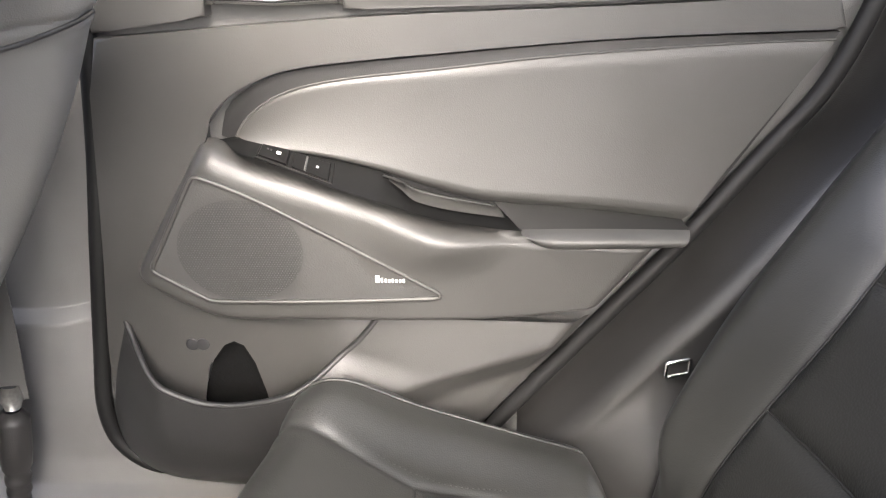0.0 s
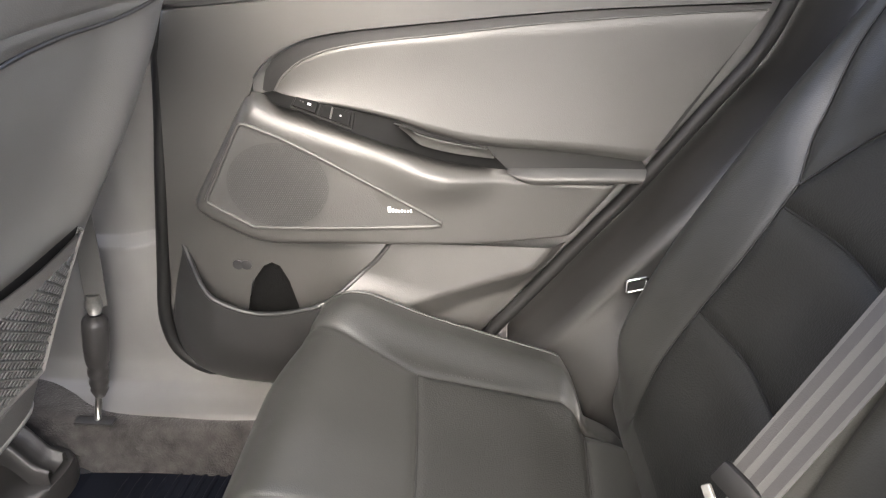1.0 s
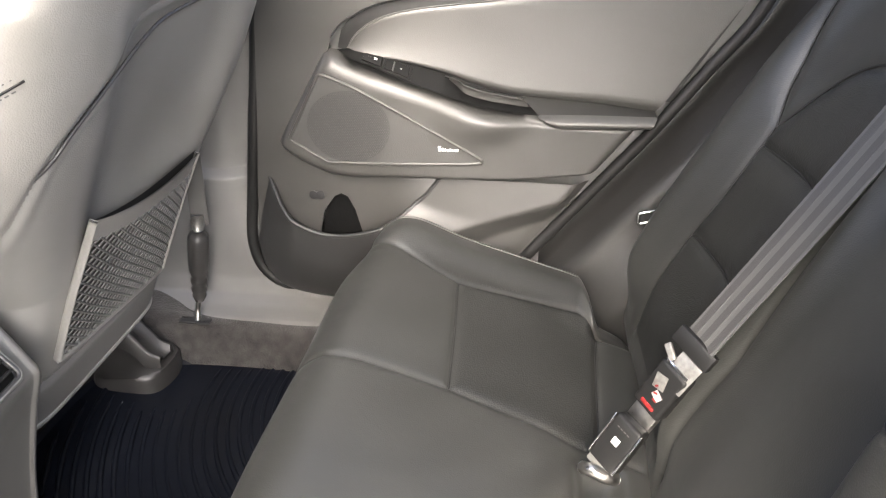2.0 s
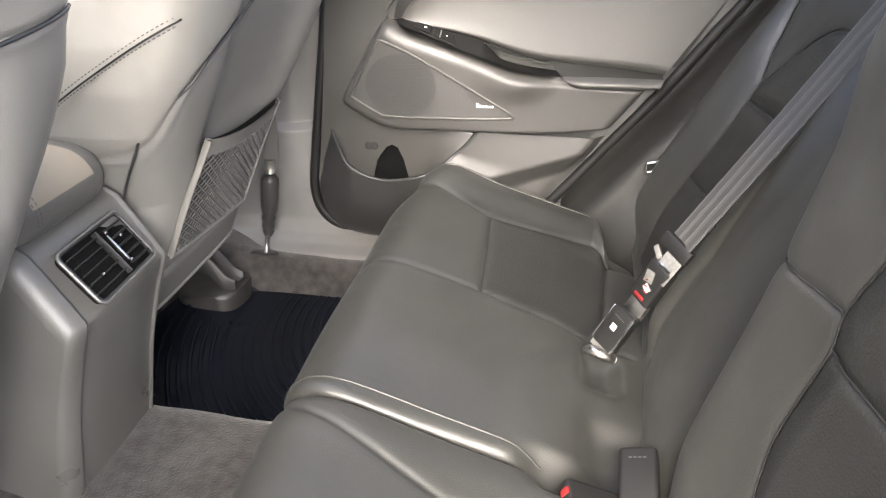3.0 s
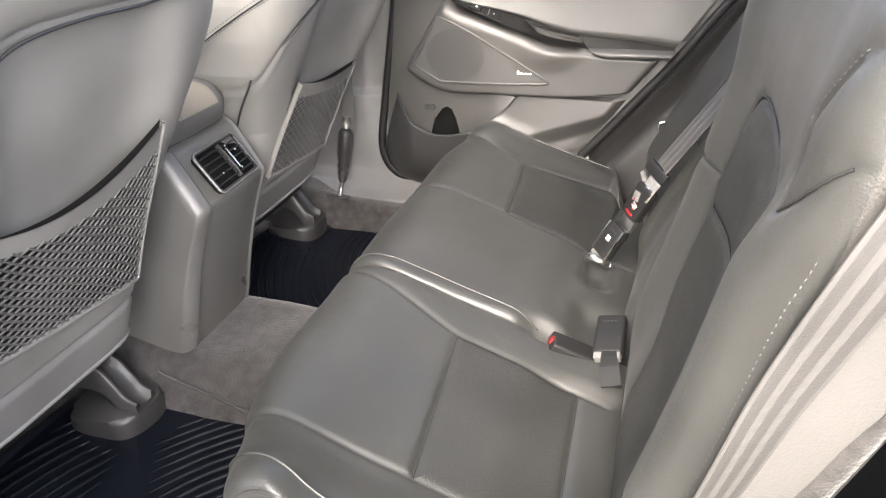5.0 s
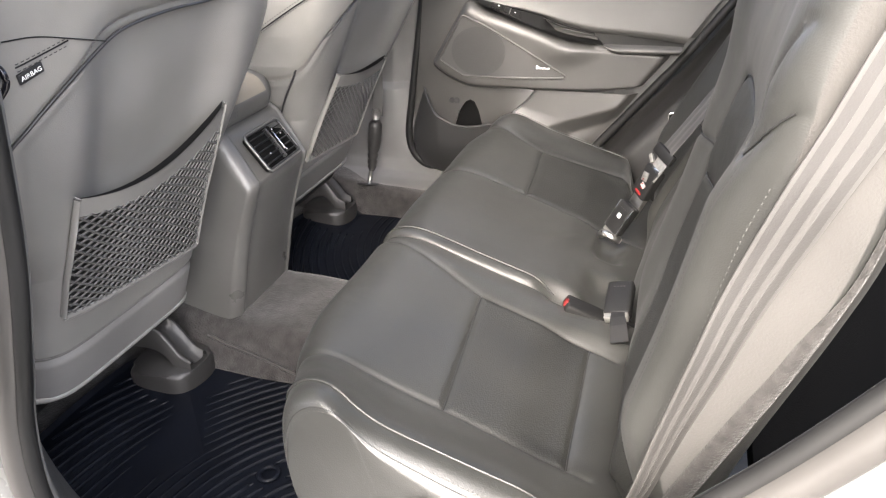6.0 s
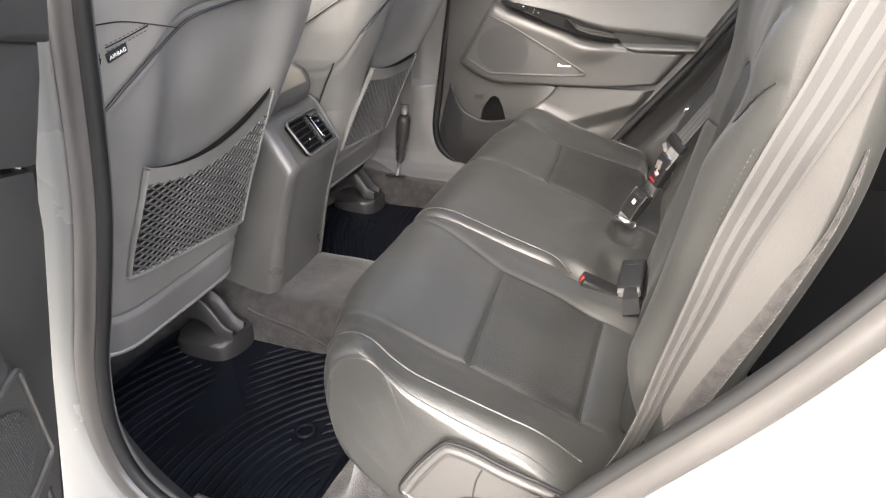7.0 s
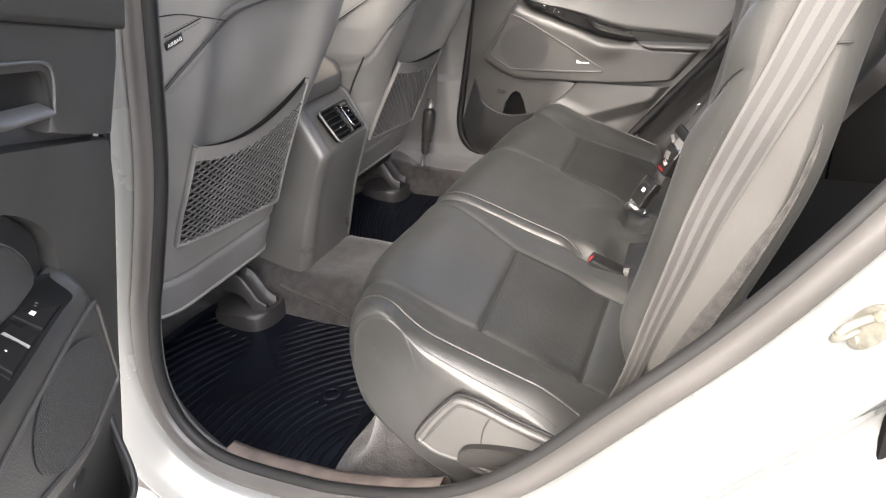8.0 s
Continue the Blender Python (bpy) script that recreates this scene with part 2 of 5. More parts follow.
def seg_dist(Q, line):
    """Distance of the points Q (n, 2) to a polyline."""
    best = np.full(len(Q), 1e9)
    line = np.asarray(line, float)
    for a, b in zip(line[:-1], line[1:]):
        ab = b - a
        t = np.clip(((Q - a) @ ab) / (ab @ ab + 1e-12), 0, 1)
        best = np.minimum(best, np.linalg.norm(Q - a - t[:, None] * ab, axis=1))
    return best


def sstep(a, b, x):
    t = np.clip((x - a) / (b - a), 0, 1)
    return t * t * (3 - 2 * t)


def stitches(name, pts, normals, mat, parent, length=0.004, gap=0.0025, r=0.0006, label=""):
    """A row of thread stitches along pts, lying on the surface."""
    p = np.asarray(pts, float)
    s = np.r_[0, np.cumsum(np.linalg.norm(np.diff(p, axis=0), axis=1))]
    n = max(2, int(s[-1] / (length + gap)))
    V, F = [], []
    nn = np.broadcast_to(np.asarray(normals, float), p.shape)
    for i in range(n):
        w = np.array([i * (length + gap), i * (length + gap) + length * 0.5, i * (length + gap) + length])
        q = np.stack([np.interp(w, s, p[:, k]) for k in range(3)], 1)
        m = np.array([np.interp(w[1], s, nn[:, k]) for k in range(3)])
        m /= np.linalg.norm(m)
        t = q[2] - q[0]
        t /= np.linalg.norm(t) + 1e-9
        a = np.cross(t, m) * r
        k = len(V)
        V += [q[0] - a, q[0] + a, q[1] + a + m * r, q[1] - a + m * r, q[2] + a, q[2] - a]
        F += [(k, k + 1, k + 2, k + 3), (k + 3, k + 2, k + 4, k + 5)]
    ob = raw(name, V, F, mat, parent, label, False)
    ob["kind"] = "stuff"
    return ob


def inside(poly, Q, Y):
    """Which points (Q, Y) lie inside a closed outline."""
    poly = np.asarray(poly, float)
    hit = np.zeros(Q.shape, bool)
    for a, b in zip(poly, np.roll(poly, -1, 0)):
        hit ^= ((a[1] > Y) != (b[1] > Y)) & (Q < (b[0] - a[0]) * (Y - a[1]) / (b[1] - a[1] + 1e-15) + a[0])
    return hit

# ---- setting: ground, floor pan, body shell, roof ----
MID = 0.05   # the car's middle line in y


def sheet(name, xs, ys, zf, mat, label, parent=None):
    X, Y = np.meshgrid(xs, ys, indexing="ij")
    ob = surf(name, np.stack([X, Y, zf(X, Y)], -1), mat, parent, flip=False)
    return tagged(ob, label, name.split("_")[0], kind="structure")


sheet("ground", np.linspace(-400, 400, 9), np.linspace(-400, 400, 9), lambda X, Y: X * 0 - 0.36, CONCRETE, "grey asphalt ground under the car")


def floor_z(X, Y):
    hump = 0.105 * (1 - sstep(0.10, 0.20, np.abs(Y - MID)))
    toe = 0.03 * sstep(-0.45, -0.75, X)
    shelf = 0.10 * sstep(0.640, 0.675, Y)
    return np.maximum(hump, shelf) + toe + 0.004 * np.sin(X * 31) * np.sin(Y * 23)


floor = sheet("floor_carpet", np.linspace(-1.3, 0.35, 90), np.linspace(-0.66, 0.76, 110), floor_z, CARPET, "worn grey carpet over the floor and tunnel")

# binding along the tunnel carpet's edges
for s in (-1, 1):
    bx = np.linspace(-0.575, -0.24, 40)
    by = MID + s * (0.138 + 0.034 * (bx + 0.575) / 0.335)
    tube("carpet_binding", np.column_stack([bx, by, floor_z(bx, by) + 0.002]), 0.0034, RUBBER_GREY, floor, "grey moulded carpet edge")

# loop of the rear door opening, shared by both sides (x, z)
OPENING = [(-0.235, 0.90), (-0.254, 0.806), (-0.290, 0.603), (-0.336, 0.45), (-0.366, 0.36), (-0.381, 0.27), (-0.375, 0.212), (-0.357, 0.172), (-0.322, 0.141), (-0.270, 0.128),
           (-0.18, 0.128), (-0.085, 0.137), (0.06, 0.179), (0.167, 0.257), (0.295, 0.404), (0.394, 0.525), (0.492, 0.672), (0.56, 0.80), (0.585, 0.93), (0.52, 1.08), (0.25, 1.16),
           (-0.05, 1.16), (-0.19, 1.08)]
LOOP = spline(OPENING, 220, True)


def grow(loop, w):
    t = np.roll(loop, -1, 0) - np.roll(loop, 1, 0)
    t /= np.linalg.norm(t, axis=1)[:, None]
    n = np.stack([t[:, 1], -t[:, 0]], 1)
    if np.sum((loop - loop.mean(0)) * n) < 0:
        n = -n
    return loop + n * w


def ring(name, rows, mat, parent, label="", side=-1):
    """A loft round the opening: rows of (growth, depth from the middle)."""
    P = []
    for w, d in rows:
        g = grow(LOOP, w)
        P.append(np.stack([g[:, 0], np.full(len(g), MID + side * d), g[:, 1]], 1))
    return surf(name, np.array(P).transpose(1, 0, 2), mat, parent, label, closed_u=True, flip=side < 0)


body = tagged(new("car_body"), "white painted car body side with grey door seal and open rear doorway", "car body", kind="structure")
ring("door_jamb", [(0.040, 0.700), (0.045, 0.712), (0.060, 0.720), (0.090, 0.738), (0.114, 0.750), (0.124, 0.750), (0.134, 0.740), (0.160, 0.702), (0.182, 0.672), (0.196, 0.662), (0.210, 0.664), (0.226, 0.685), (0.25, 0.75), (0.28, 0.825), (0.315, 0.878), (0.345, 0.893)], PAINT, body, "white painted jamb")
ring("jamb_trim", [(0.16, 0.58), (0.08, 0.635), (0.03, 0.67), (0.004, 0.69), (0.008, 0.696)], PLASTIC, body, "grey plastic jamb trim")
g = grow(LOOP, 0.024)
tube("door_seal", np.stack([g[:, 0], np.full(len(g), MID - 0.706), g[:, 1]], 1), 0.0165, RUBBER_GREY, body, "soft grey rubber door seal", True, 12)
g = grow(LOOP, 0.007)
tube("seal_lip", np.stack([g[:, 0], np.full(len(g), MID - 0.703), g[:, 1]], 1), 0.0095, RUBBER, body, "black rubber lip", True, 8)

# outer skin: quarter panel behind the doorway, sill below, front part
OUT = grow(LOOP, 0.345)


def outer_skin():
    P = []
    for k, e in ((0, 0.893), (0.35, 0.915), (1, 0.93)):
        c = OUT + (OUT - np.array([0.1, 0.6])) * np.array([1.3, 0.35]) * k
        P.append(np.stack([c[:, 0], np.full(len(c), MID - e), np.maximum(c[:, 1], -0.22)], 1))
    return np.array(P).transpose(1, 0, 2)


skin = outer_skin()
low = 0.25 * (skin[:, :-1, 2] + skin[:, 1:, 2] + np.roll(skin, -1, 0)[:, :-1, 2] + np.roll(skin, -1, 0)[:, 1:, 2]) < 0.92
surf("body_side", skin, PAINT, body, "white painted body side", closed_u=True, flip=True, mask=low)

# roof with its headliner, windscreen end, tail end
roof = tagged(new("ceiling"), "pale cloth headliner under the roof", "ceiling", kind="structure")
box("headliner", (0.84, 1.24, 0.04), (0.38, MID, 1.24), HEADLINER, roof, bevel=0.01)
box("front_header", (0.14, 1.24, 0.04), (-0.95, MID, 1.22), HEADLINER, roof, bevel=0.01)
# unseen rails round a roof opening added to let skylight onto the seats
for s in (-1, 1):
    box("light_opening_rail", (0.89, 0.17, 0.04), (-0.48, MID + s * 0.535, 1.235), HEADLINER, roof, bevel=0.01)
dash = tagged(new("wall_front"), "dark dashboard and front bulkhead", "wall", kind="structure")
box("dashboard", (0.45, 1.44, 0.75), (-1.55, MID, 0.40), PLASTIC_DARK, dash, bevel=0.06, seg=4)
tail = tagged(new("wall_rear"), "dark boot lining behind the rear seats", "wall", kind="structure")
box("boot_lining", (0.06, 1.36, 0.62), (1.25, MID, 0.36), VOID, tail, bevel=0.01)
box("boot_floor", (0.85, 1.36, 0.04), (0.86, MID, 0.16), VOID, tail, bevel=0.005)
# near side: black sheet added where the gap behind the jamb lies in shade
box("boot_side_gap_shade", (0.70, 0.04, 1.15), (0.90, MID - 0.66, 0.605), VOID, tail, "black sheet for the shaded gap behind the jamb", 0.005)
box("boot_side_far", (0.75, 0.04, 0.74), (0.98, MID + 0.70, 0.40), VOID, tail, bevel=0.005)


# far-side B pillar and sill trim: one moulded skin
def far_pillar():
    zs = np.array([1.16, 0.95, 0.70, 0.50, 0.395, 0.380, 0.372, 0.362, 0.30, 0.22, 0.16, 0.13, 0.115, 0.105, 0.095])
    yo = np.array([0.72, 0.765, 0.785, 0.790, 0.790, 0.789, 0.783, 0.776, 0.774, 0.772, 0.766, 0.752, 0.728, 0.70, 0.69])
    zz = np.interp(np.linspace(0, 1, 90), np.linspace(0, 1, 15), zs)
    yy = np.interp(np.linspace(0, 1, 90), np.linspace(0, 1, 15), yo)
    xs = np.linspace(-0.80, 0.10, 70)
    P = np.zeros((70, 90, 3))
    P[..., 0] = xs[:, None]
    P[..., 2] = zz[None]
    low = sstep(0.36, 0.10, zz)[None]
    P[..., 1] = yy[None] + 0.035 * sstep(-0.50, -0.42, xs)[:, None] * (1 - low)
    return P


far = tagged(new("wall_far_pillar"), "pale grey moulded plastic pillar and sill trim", "pillar trim", kind="structure")
FP = far_pillar()
cen = 0.25 * (FP[:-1, :-1] + FP[1:, :-1] + FP[:-1, 1:] + FP[1:, 1:])
surf("pillar_trim", FP, PLASTIC_LIGHT, far, mask=(cen[..., 2] < 0.85) | ((cen[..., 0] > -0.62) & (cen[..., 0] < -0.43)))
box("outer_wall", (2.7, 0.04, 1.05), (-0.05, 0.95, 0.36), PAINT, far, "white painted outer skin", 0.01)
box("rocker", (2.7, 0.20, 0.10), (-0.05, 0.86, 0.03), PAINT, far, "white painted rocker", 0.01)
box("front_door_panel", (0.75, 0.05, 0.72), (-1.16, MID + 0.72, 0.45), PLASTIC, far, bevel=0.02)


# far-side trim over the wheel arch, behind the closed door
def arch_trim():
    edge = spline([(-0.02, 0.10), (0.087, 0.235), (0.215, 0.385), (0.29, 0.473), (0.37, 0.583), (0.435, 0.67), (0.475, 0.80), (0.50, 0.95)], 60)
    P = np.zeros((60, 30, 3))
    for j, k in enumerate(np.linspace(0, 1, 30)):
        w = 0.012 + 0.34 * k
        P[:, j, 0] = edge[:, 0] + w * 0.9
        P[:, j, 2] = edge[:, 1] - w * 0.35
        P[:, j, 1] = 0.815 - 0.095 * sstep(0.02, 0.14, k) - 0.05 * sstep(0.15, 0.5, k) + 0.006 * np.sin(edge[:, 1] * 40) * sstep(0.1, 0.4, k)
    return P


arch = tagged(new("wall_far_arch"), "grey plastic wheel arch trim beside the rear seat", "arch trim", kind="structure")
surf("arch_trim", arch_trim(), ARCH, arch)
box("upper_pillar", (0.16, 0.05, 0.5), (0.66, MID + 0.69, 1.0), PLASTIC_LIGHT, arch, bevel=0.02)
# near-side inner panels beyond the doorway
near = tagged(new("wall_near_inner"), "grey inner panels beside the front seat", "inner panel", kind="structure")
box("front_inner_panel", (0.70, 0.05, 0.80), (-1.05, MID - 0.70, 0.42), PLASTIC, near, bevel=0.02)
riser = tagged(new("seat_riser"), "grey carpeted riser under the rear seat", "carpet", kind="structure")
# sill plate inside the doorway
sill = tagged(new("sill_plate"), "worn brownish grey sill plate along the doorway", "sill", kind="structure")
low_loop = LOOP[(LOOP[:, 1] < 0.26) & (LOOP[:, 0] < 0.07) & (LOOP[:, 0] > -0.30)]
k0 = int(np.argmax(np.linalg.norm(np.diff(low_loop, axis=0), axis=1))) if np.max(np.linalg.norm(np.diff(low_loop, axis=0), axis=1)) > 0.05 else -1
low_loop = np.vstack([low_loop[k0 + 1:], low_loop[:k0 + 1]])
SC = np.array([0.0, 0.45])
P = []
for w, y in ((0.010, -0.648), (0.004, -0.640), (0.003, -0.625), (0.010, -0.614), (0.05, -0.606), (0.12, -0.60)):
    d = low_loop - SC
    q = low_loop + d / np.linalg.norm(d, axis=1)[:, None] * w
    P.append(np.column_stack([q[:, 0], np.full(len(q), y), q[:, 1]]))
surf("sill_trim", np.array(P).transpose(1, 0, 2), SILL, sill, flip=True)

# ---- rear doors: one pattern, closed on the far side, open on the near side ----
def door_points():
    shell = spline([(-0.36, 0.93), (-0.372, 0.80), (-0.392, 0.62), (-0.415, 0.48), (-0.438, 0.34), (-0.452, 0.235), (-0.430, 0.168), (-0.36, 0.132), (-0.2, 0.118), (-0.04, 0.118),
                    (0.03, 0.165), (0.087, 0.240), (0.207, 0.388), (0.279, 0.476), (0.359, 0.586), (0.421, 0.675), (0.46, 0.80), (0.475, 0.93)], 150)
    return shell


def sheet_between(top, bot, dtop, dfun, n=70, m=16):
    """Points between an upper and a lower curve (x, z), with depth dfun(u, v)."""
    T, B = polyline(top, n), polyline(bot, n)
    u, v = np.meshgrid(np.linspace(0, 1, n), np.linspace(0, 1, m), indexing="ij")
    P = np.zeros((n, m, 3))
    P[..., 0] = T[:, None, 0] * (1 - v) + B[:, None, 0] * v
    P[..., 2] = T[:, None, 1] * (1 - v) + B[:, None, 1] * v
    P[..., 1] = -dfun(u, v)
    return P


def build_door(xf, label, lettered):
    door = tagged(new("car_door"), label, "car door", "rear doors")
    shell = door_points()
    slab("door_shell", shell, -0.15, -0.016, PAINT, door, "white painted door shell", 0.004, xf)
    inner = grow(shell, -0.005)
    slab("door_card", inner, -0.016, -0.010, PLASTIC, door, "grey door card", 0.002, xf)
    e = np.column_stack([grow(shell, -0.004)[:, 0], np.full(len(shell), -0.001), grow(shell, -0.004)[:, 1]])
    tube("edge_seal", e, 0.0105 if lettered else 0.006, RUBBER, door, "black rubber edge seal", False, 10, xf)

    # upper pad: runs down the front edge and behind the pocket, with an arched bottle recess
    arch = [(-0.222, 0.20), (-0.226, 0.276), (-0.231, 0.322), (-0.244, 0.350), (-0.260, 0.358), (-0.277, 0.350), (-0.295, 0.316), (-0.312, 0.268), (-0.320, 0.20)]
    pad = list(spline([(0.405, 0.761), (0.19, 0.751), (-0.08, 0.740), (-0.366, 0.7185)], 30)) + \
        list(spline([(-0.380, 0.66), (-0.401, 0.48), (-0.42, 0.34), (-0.43, 0.22)], 30)) + [(-0.40, 0.18)] + \
        arch[::-1] + [(-0.2, 0.2), (-0.12, 0.29), (-0.072, 0.386)] + \
        list(spline([(-0.15, 0.396), (-0.255, 0.402), (-0.325, 0.444), (-0.335, 0.462), (-0.300, 0.53), (-0.262, 0.592)], 30)) + \
        list(spline([(-0.262, 0.622), (-0.236, 0.652), (-0.196, 0.676), (-0.140, 0.690), (0.002, 0.704), (0.19, 0.719), (0.418, 0.728)], 50))
    slab("upper_pad", pad, -0.0095, 0.012, SOFT, door, "soft grey door pad", 0.0055, xf, 4)

    # top strip with the inner handle in its recess
    top = list(spline([(0.425, 0.766), (0.186, 0.756), (-0.10, 0.747)], 20)) + [(-0.100, 0.757), (-0.101, 0.782), (-0.105, 0.793), (-0.114, 0.800), (-0.222, 0.800), (-0.232, 0.796), (-0.239, 0.786), (-0.243, 0.757)] + \
        list(spline([(-0.243, 0.740), (-0.366, 0.7235)], 6)) + [(-0.374, 0.80), (-0.370, 0.83), (0.45, 0.85), (0.445, 0.80)]
    slab("top_strip", top, -0.0095, 0.014, SOFT, door, "grey upper strip", 0.005, xf, 3)
    slab("sill_roll", [(-0.372, 0.8285), (0.452, 0.8495), (0.46, 0.91), (-0.362, 0.91)], -0.0095, 0.024, SOFT, door, "padded window sill roll", 0.008, xf, 4)
    hand = slab("door_handle", [(-0.240, 0.752), (-0.235, 0.798), (-0.104, 0.798), (-0.098, 0.752)], -0.0095, -0.006, PLASTIC_DARK, door, "dark handle recess", 0.001, xf)
    bowl = sheet_between(spline([(-0.241, 0.760), (-0.236, 0.790), (-0.222, 0.799), (-0.17, 0.801), (-0.116, 0.799), (-0.104, 0.790), (-0.100, 0.760)], 40), spline([(-0.242, 0.752), (-0.17, 0.750), (-0.099, 0.752)], 40), 0,
                         lambda u, v: 0.013 - 0.019 * np.sin(np.pi * np.clip(u, 0.001, 0.999)) ** 0.35 * np.sin(np.pi * np.clip(0.08 + v * 0.7, 0, 1)) ** 0.5, 40, 16)
    surf("handle_cup", bowl, GRIP, hand, "rounded dark handle cup", xf=xf, flip=True)
    P = sheet_between([(-0.236, 0.766), (-0.17, 0.764), (-0.108, 0.770)], [(-0.232, 0.752), (-0.17, 0.749), (-0.104, 0.752)], 0, lambda u, v: 0.004 + 0.016 * np.sin(np.pi * v) ** 0.7 + 0 * u, 24, 8)
    surf("handle_lever", P, CHROME if lettered else PLASTIC, hand, "satin pull lever", xf=xf, flip=True)
    tube("cup_rim", spline([(-0.243, -0.015, 0.758), (-0.239, -0.0155, 0.788), (-0.224, -0.016, 0.801), (-0.17, -0.016, 0.8025), (-0.114, -0.016, 0.801), (-0.1015, -0.0155, 0.788), (-0.0985, -0.015, 0.758)], 50), 0.0016, CHROME if lettered else PLASTIC, hand, "", False, 6, xf)

    # insert with a piped edge
    itop = [(-0.232, 0.606), (-0.213, 0.634), (-0.173, 0.659), (-0.11, 0.674), (0.002, 0.686), (0.132, 0.700), (0.309, 0.712), (0.412, 0.716)]
    ibot = [(-0.228, 0.603), (-0.141, 0.590), (-0.065, 0.571), (-0.014, 0.554), (0.051, 0.538), (0.175, 0.527), (0.276, 0.515)]
    it, ib = spline(itop, 60), spline(ibot, 60)

    def di(u, v):
        return 0.002 + 0.003 * np.minimum(1, v / 0.05) + 0.013 * v ** 2.2 - 0.012 * sstep(0.94, 1.0, v)
    surf("insert_panel", sheet_between(it, ib, 0, di, 90, 30), SOFT, door, "smooth grey vinyl insert", xf=xf, flip=True)
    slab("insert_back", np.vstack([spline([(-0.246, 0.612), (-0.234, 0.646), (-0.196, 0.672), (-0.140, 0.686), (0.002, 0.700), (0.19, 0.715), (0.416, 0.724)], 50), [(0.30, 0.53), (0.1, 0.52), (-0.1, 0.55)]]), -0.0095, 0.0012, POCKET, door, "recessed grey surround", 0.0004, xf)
    tube("insert_piping", np.column_stack([it[:, 0], np.full(60, -0.0032), it[:, 1]]), 0.0013, THREAD, door, "thin pale edge line", False, 6, xf)

    # armrest body: swelling panel that also carries the loudspeaker
    atop = spline([(-0.268, 0.610), (-0.246, 0.608), (-0.213, 0.592), (-0.118, 0.561), (-0.041, 0.534), (0.006, 0.521), (0.088, 0.512), (0.160, 0.506), (0.258, 0.500)], 90)
    abot = spline([(-0.364, 0.452), (-0.350, 0.433), (-0.268, 0.391), (-0.156, 0.389), (0.047, 0.393), (0.188, 0.410)], 90)

    def da(u, v):
        rim = np.sqrt(np.clip(1 - (1 - np.minimum(1, np.minimum(v / 0.16, (1 - v) / 0.09))) ** 2, 0, 1))
        front = np.sqrt(np.clip(1 - (1 - np.minimum(1, u / 0.05)) ** 2, 0, 1))
        front = front * np.sqrt(np.clip(1 - (1 - np.minimum(1, (1 - u) / 0.04)) ** 2, 0, 1))
        rim = np.maximum(rim, 0.86 * sstep(0.56, 0.68, u) * (v < 0.5))
        return 0.001 + (0.037 + 0.014 * np.exp(-((v - 0.18) / 0.22) ** 2) * sstep(0.38, 0.55, u) * (1 - sstep(0.55, 0.72, u))) * rim * front
    A = sheet_between(atop, abot, 0, da, 110, 40)
    surf("armrest_body", A, ARM, door, "grey armrest panel", xf=xf, flip=True)

    # loudspeaker: framed grille with a rounded cone area of fine holes
    frame_line = spline([(-0.278, 0.567), (-0.270, 0.575), (-0.258, 0.572), (-0.205, 0.549), (-0.10, 0.491), (-0.012, 0.440), (-0.005, 0.434), (-0.013, 0.428), (-0.15, 0.423), (-0.262, 0.423), (-0.278, 0.428), (-0.328, 0.458), (-0.333, 0.466), (-0.320, 0.490)], 130, True)
    sp = slab("speaker", frame_line, 0.020, 0.0385, GRILLE, door, "fine grey mesh panel", 0.002, xf)
    tube("speaker_rim", np.column_stack([frame_line[:, 0], np.full(130, -0.0395), frame_line[:, 1]]), 0.0030, ARM, sp, "moulded rim", True, 8, xf)
    bm = bmesh.new()
    cx, cz, rx, rz = -0.2290, 0.4870, 0.072, 0.0625
    vs = [bm.verts.new((cx + rx * math.cos(a), -0.0402, cz + rz * math.sin(a))) for a in np.linspace(0, 2 * np.pi, 64, endpoint=False)]
    bm.faces.new(vs)
    bmesh.ops.recalc_face_normals(bm, faces=bm.faces)
    part("speaker_cone", bm, CONE, sp, "perforated round speaker grille", False, xf)
    # raised mesh dots
    V, F = [], []
    for i in range(46):
        for j in range(46):
            x = cx - rx + 2 * rx * (i + 0.5 * (j % 2)) / 45
            z = cz - rz + 2 * rz * j / 45
            if ((x - cx) / rx) ** 2 + ((z - cz) / rz) ** 2 < 0.97:
                k = len(V)
                s = 0.0010
                V += [(x - s, -0.0404, z), (x, -0.0404, z - s), (x + s, -0.0404, z), (x, -0.0404, z + s), (x, -0.0412, z)]
                F += [(k, k + 1, k + 4), (k + 1, k + 2, k + 4), (k + 2, k + 3, k + 4), (k + 3, k, k + 4)]
    ob = raw("speaker_mesh", V, F, POCKET, sp, "", False, xf)
    ob["kind"] = "stuff"
    if lettered:
        # maker's mark as plain pale shapes
        for k, w in enumerate((0.008, 0.005, 0.004, 0.003, 0.004, 0.003, 0.003, 0.004)):
            x = -0.076 + 0.0042 * k + (0.002 if k else 0)
            slab("badge_bar", [(x, 0.449), (x + 0.0026 + (0.002 if k == 0 else 0), 0.449), (x + 0.0026 + (0.002 if k == 0 else 0), 0.449 + w), (x, 0.449 + w)], 0.038, 0.0412, LABEL_WHITE, sp, "", 0.0004, xf, 1)

    # switch panel, pull cup and grip
    stop = spline([(-0.230, 0.612), (-0.171, 0.602), (-0.113, 0.587), (-0.064, 0.574), (-0.049, 0.557), (-0.030, 0.539), (0.013, 0.528), (0.048, 0.523), (0.088, 0.517)], 70)
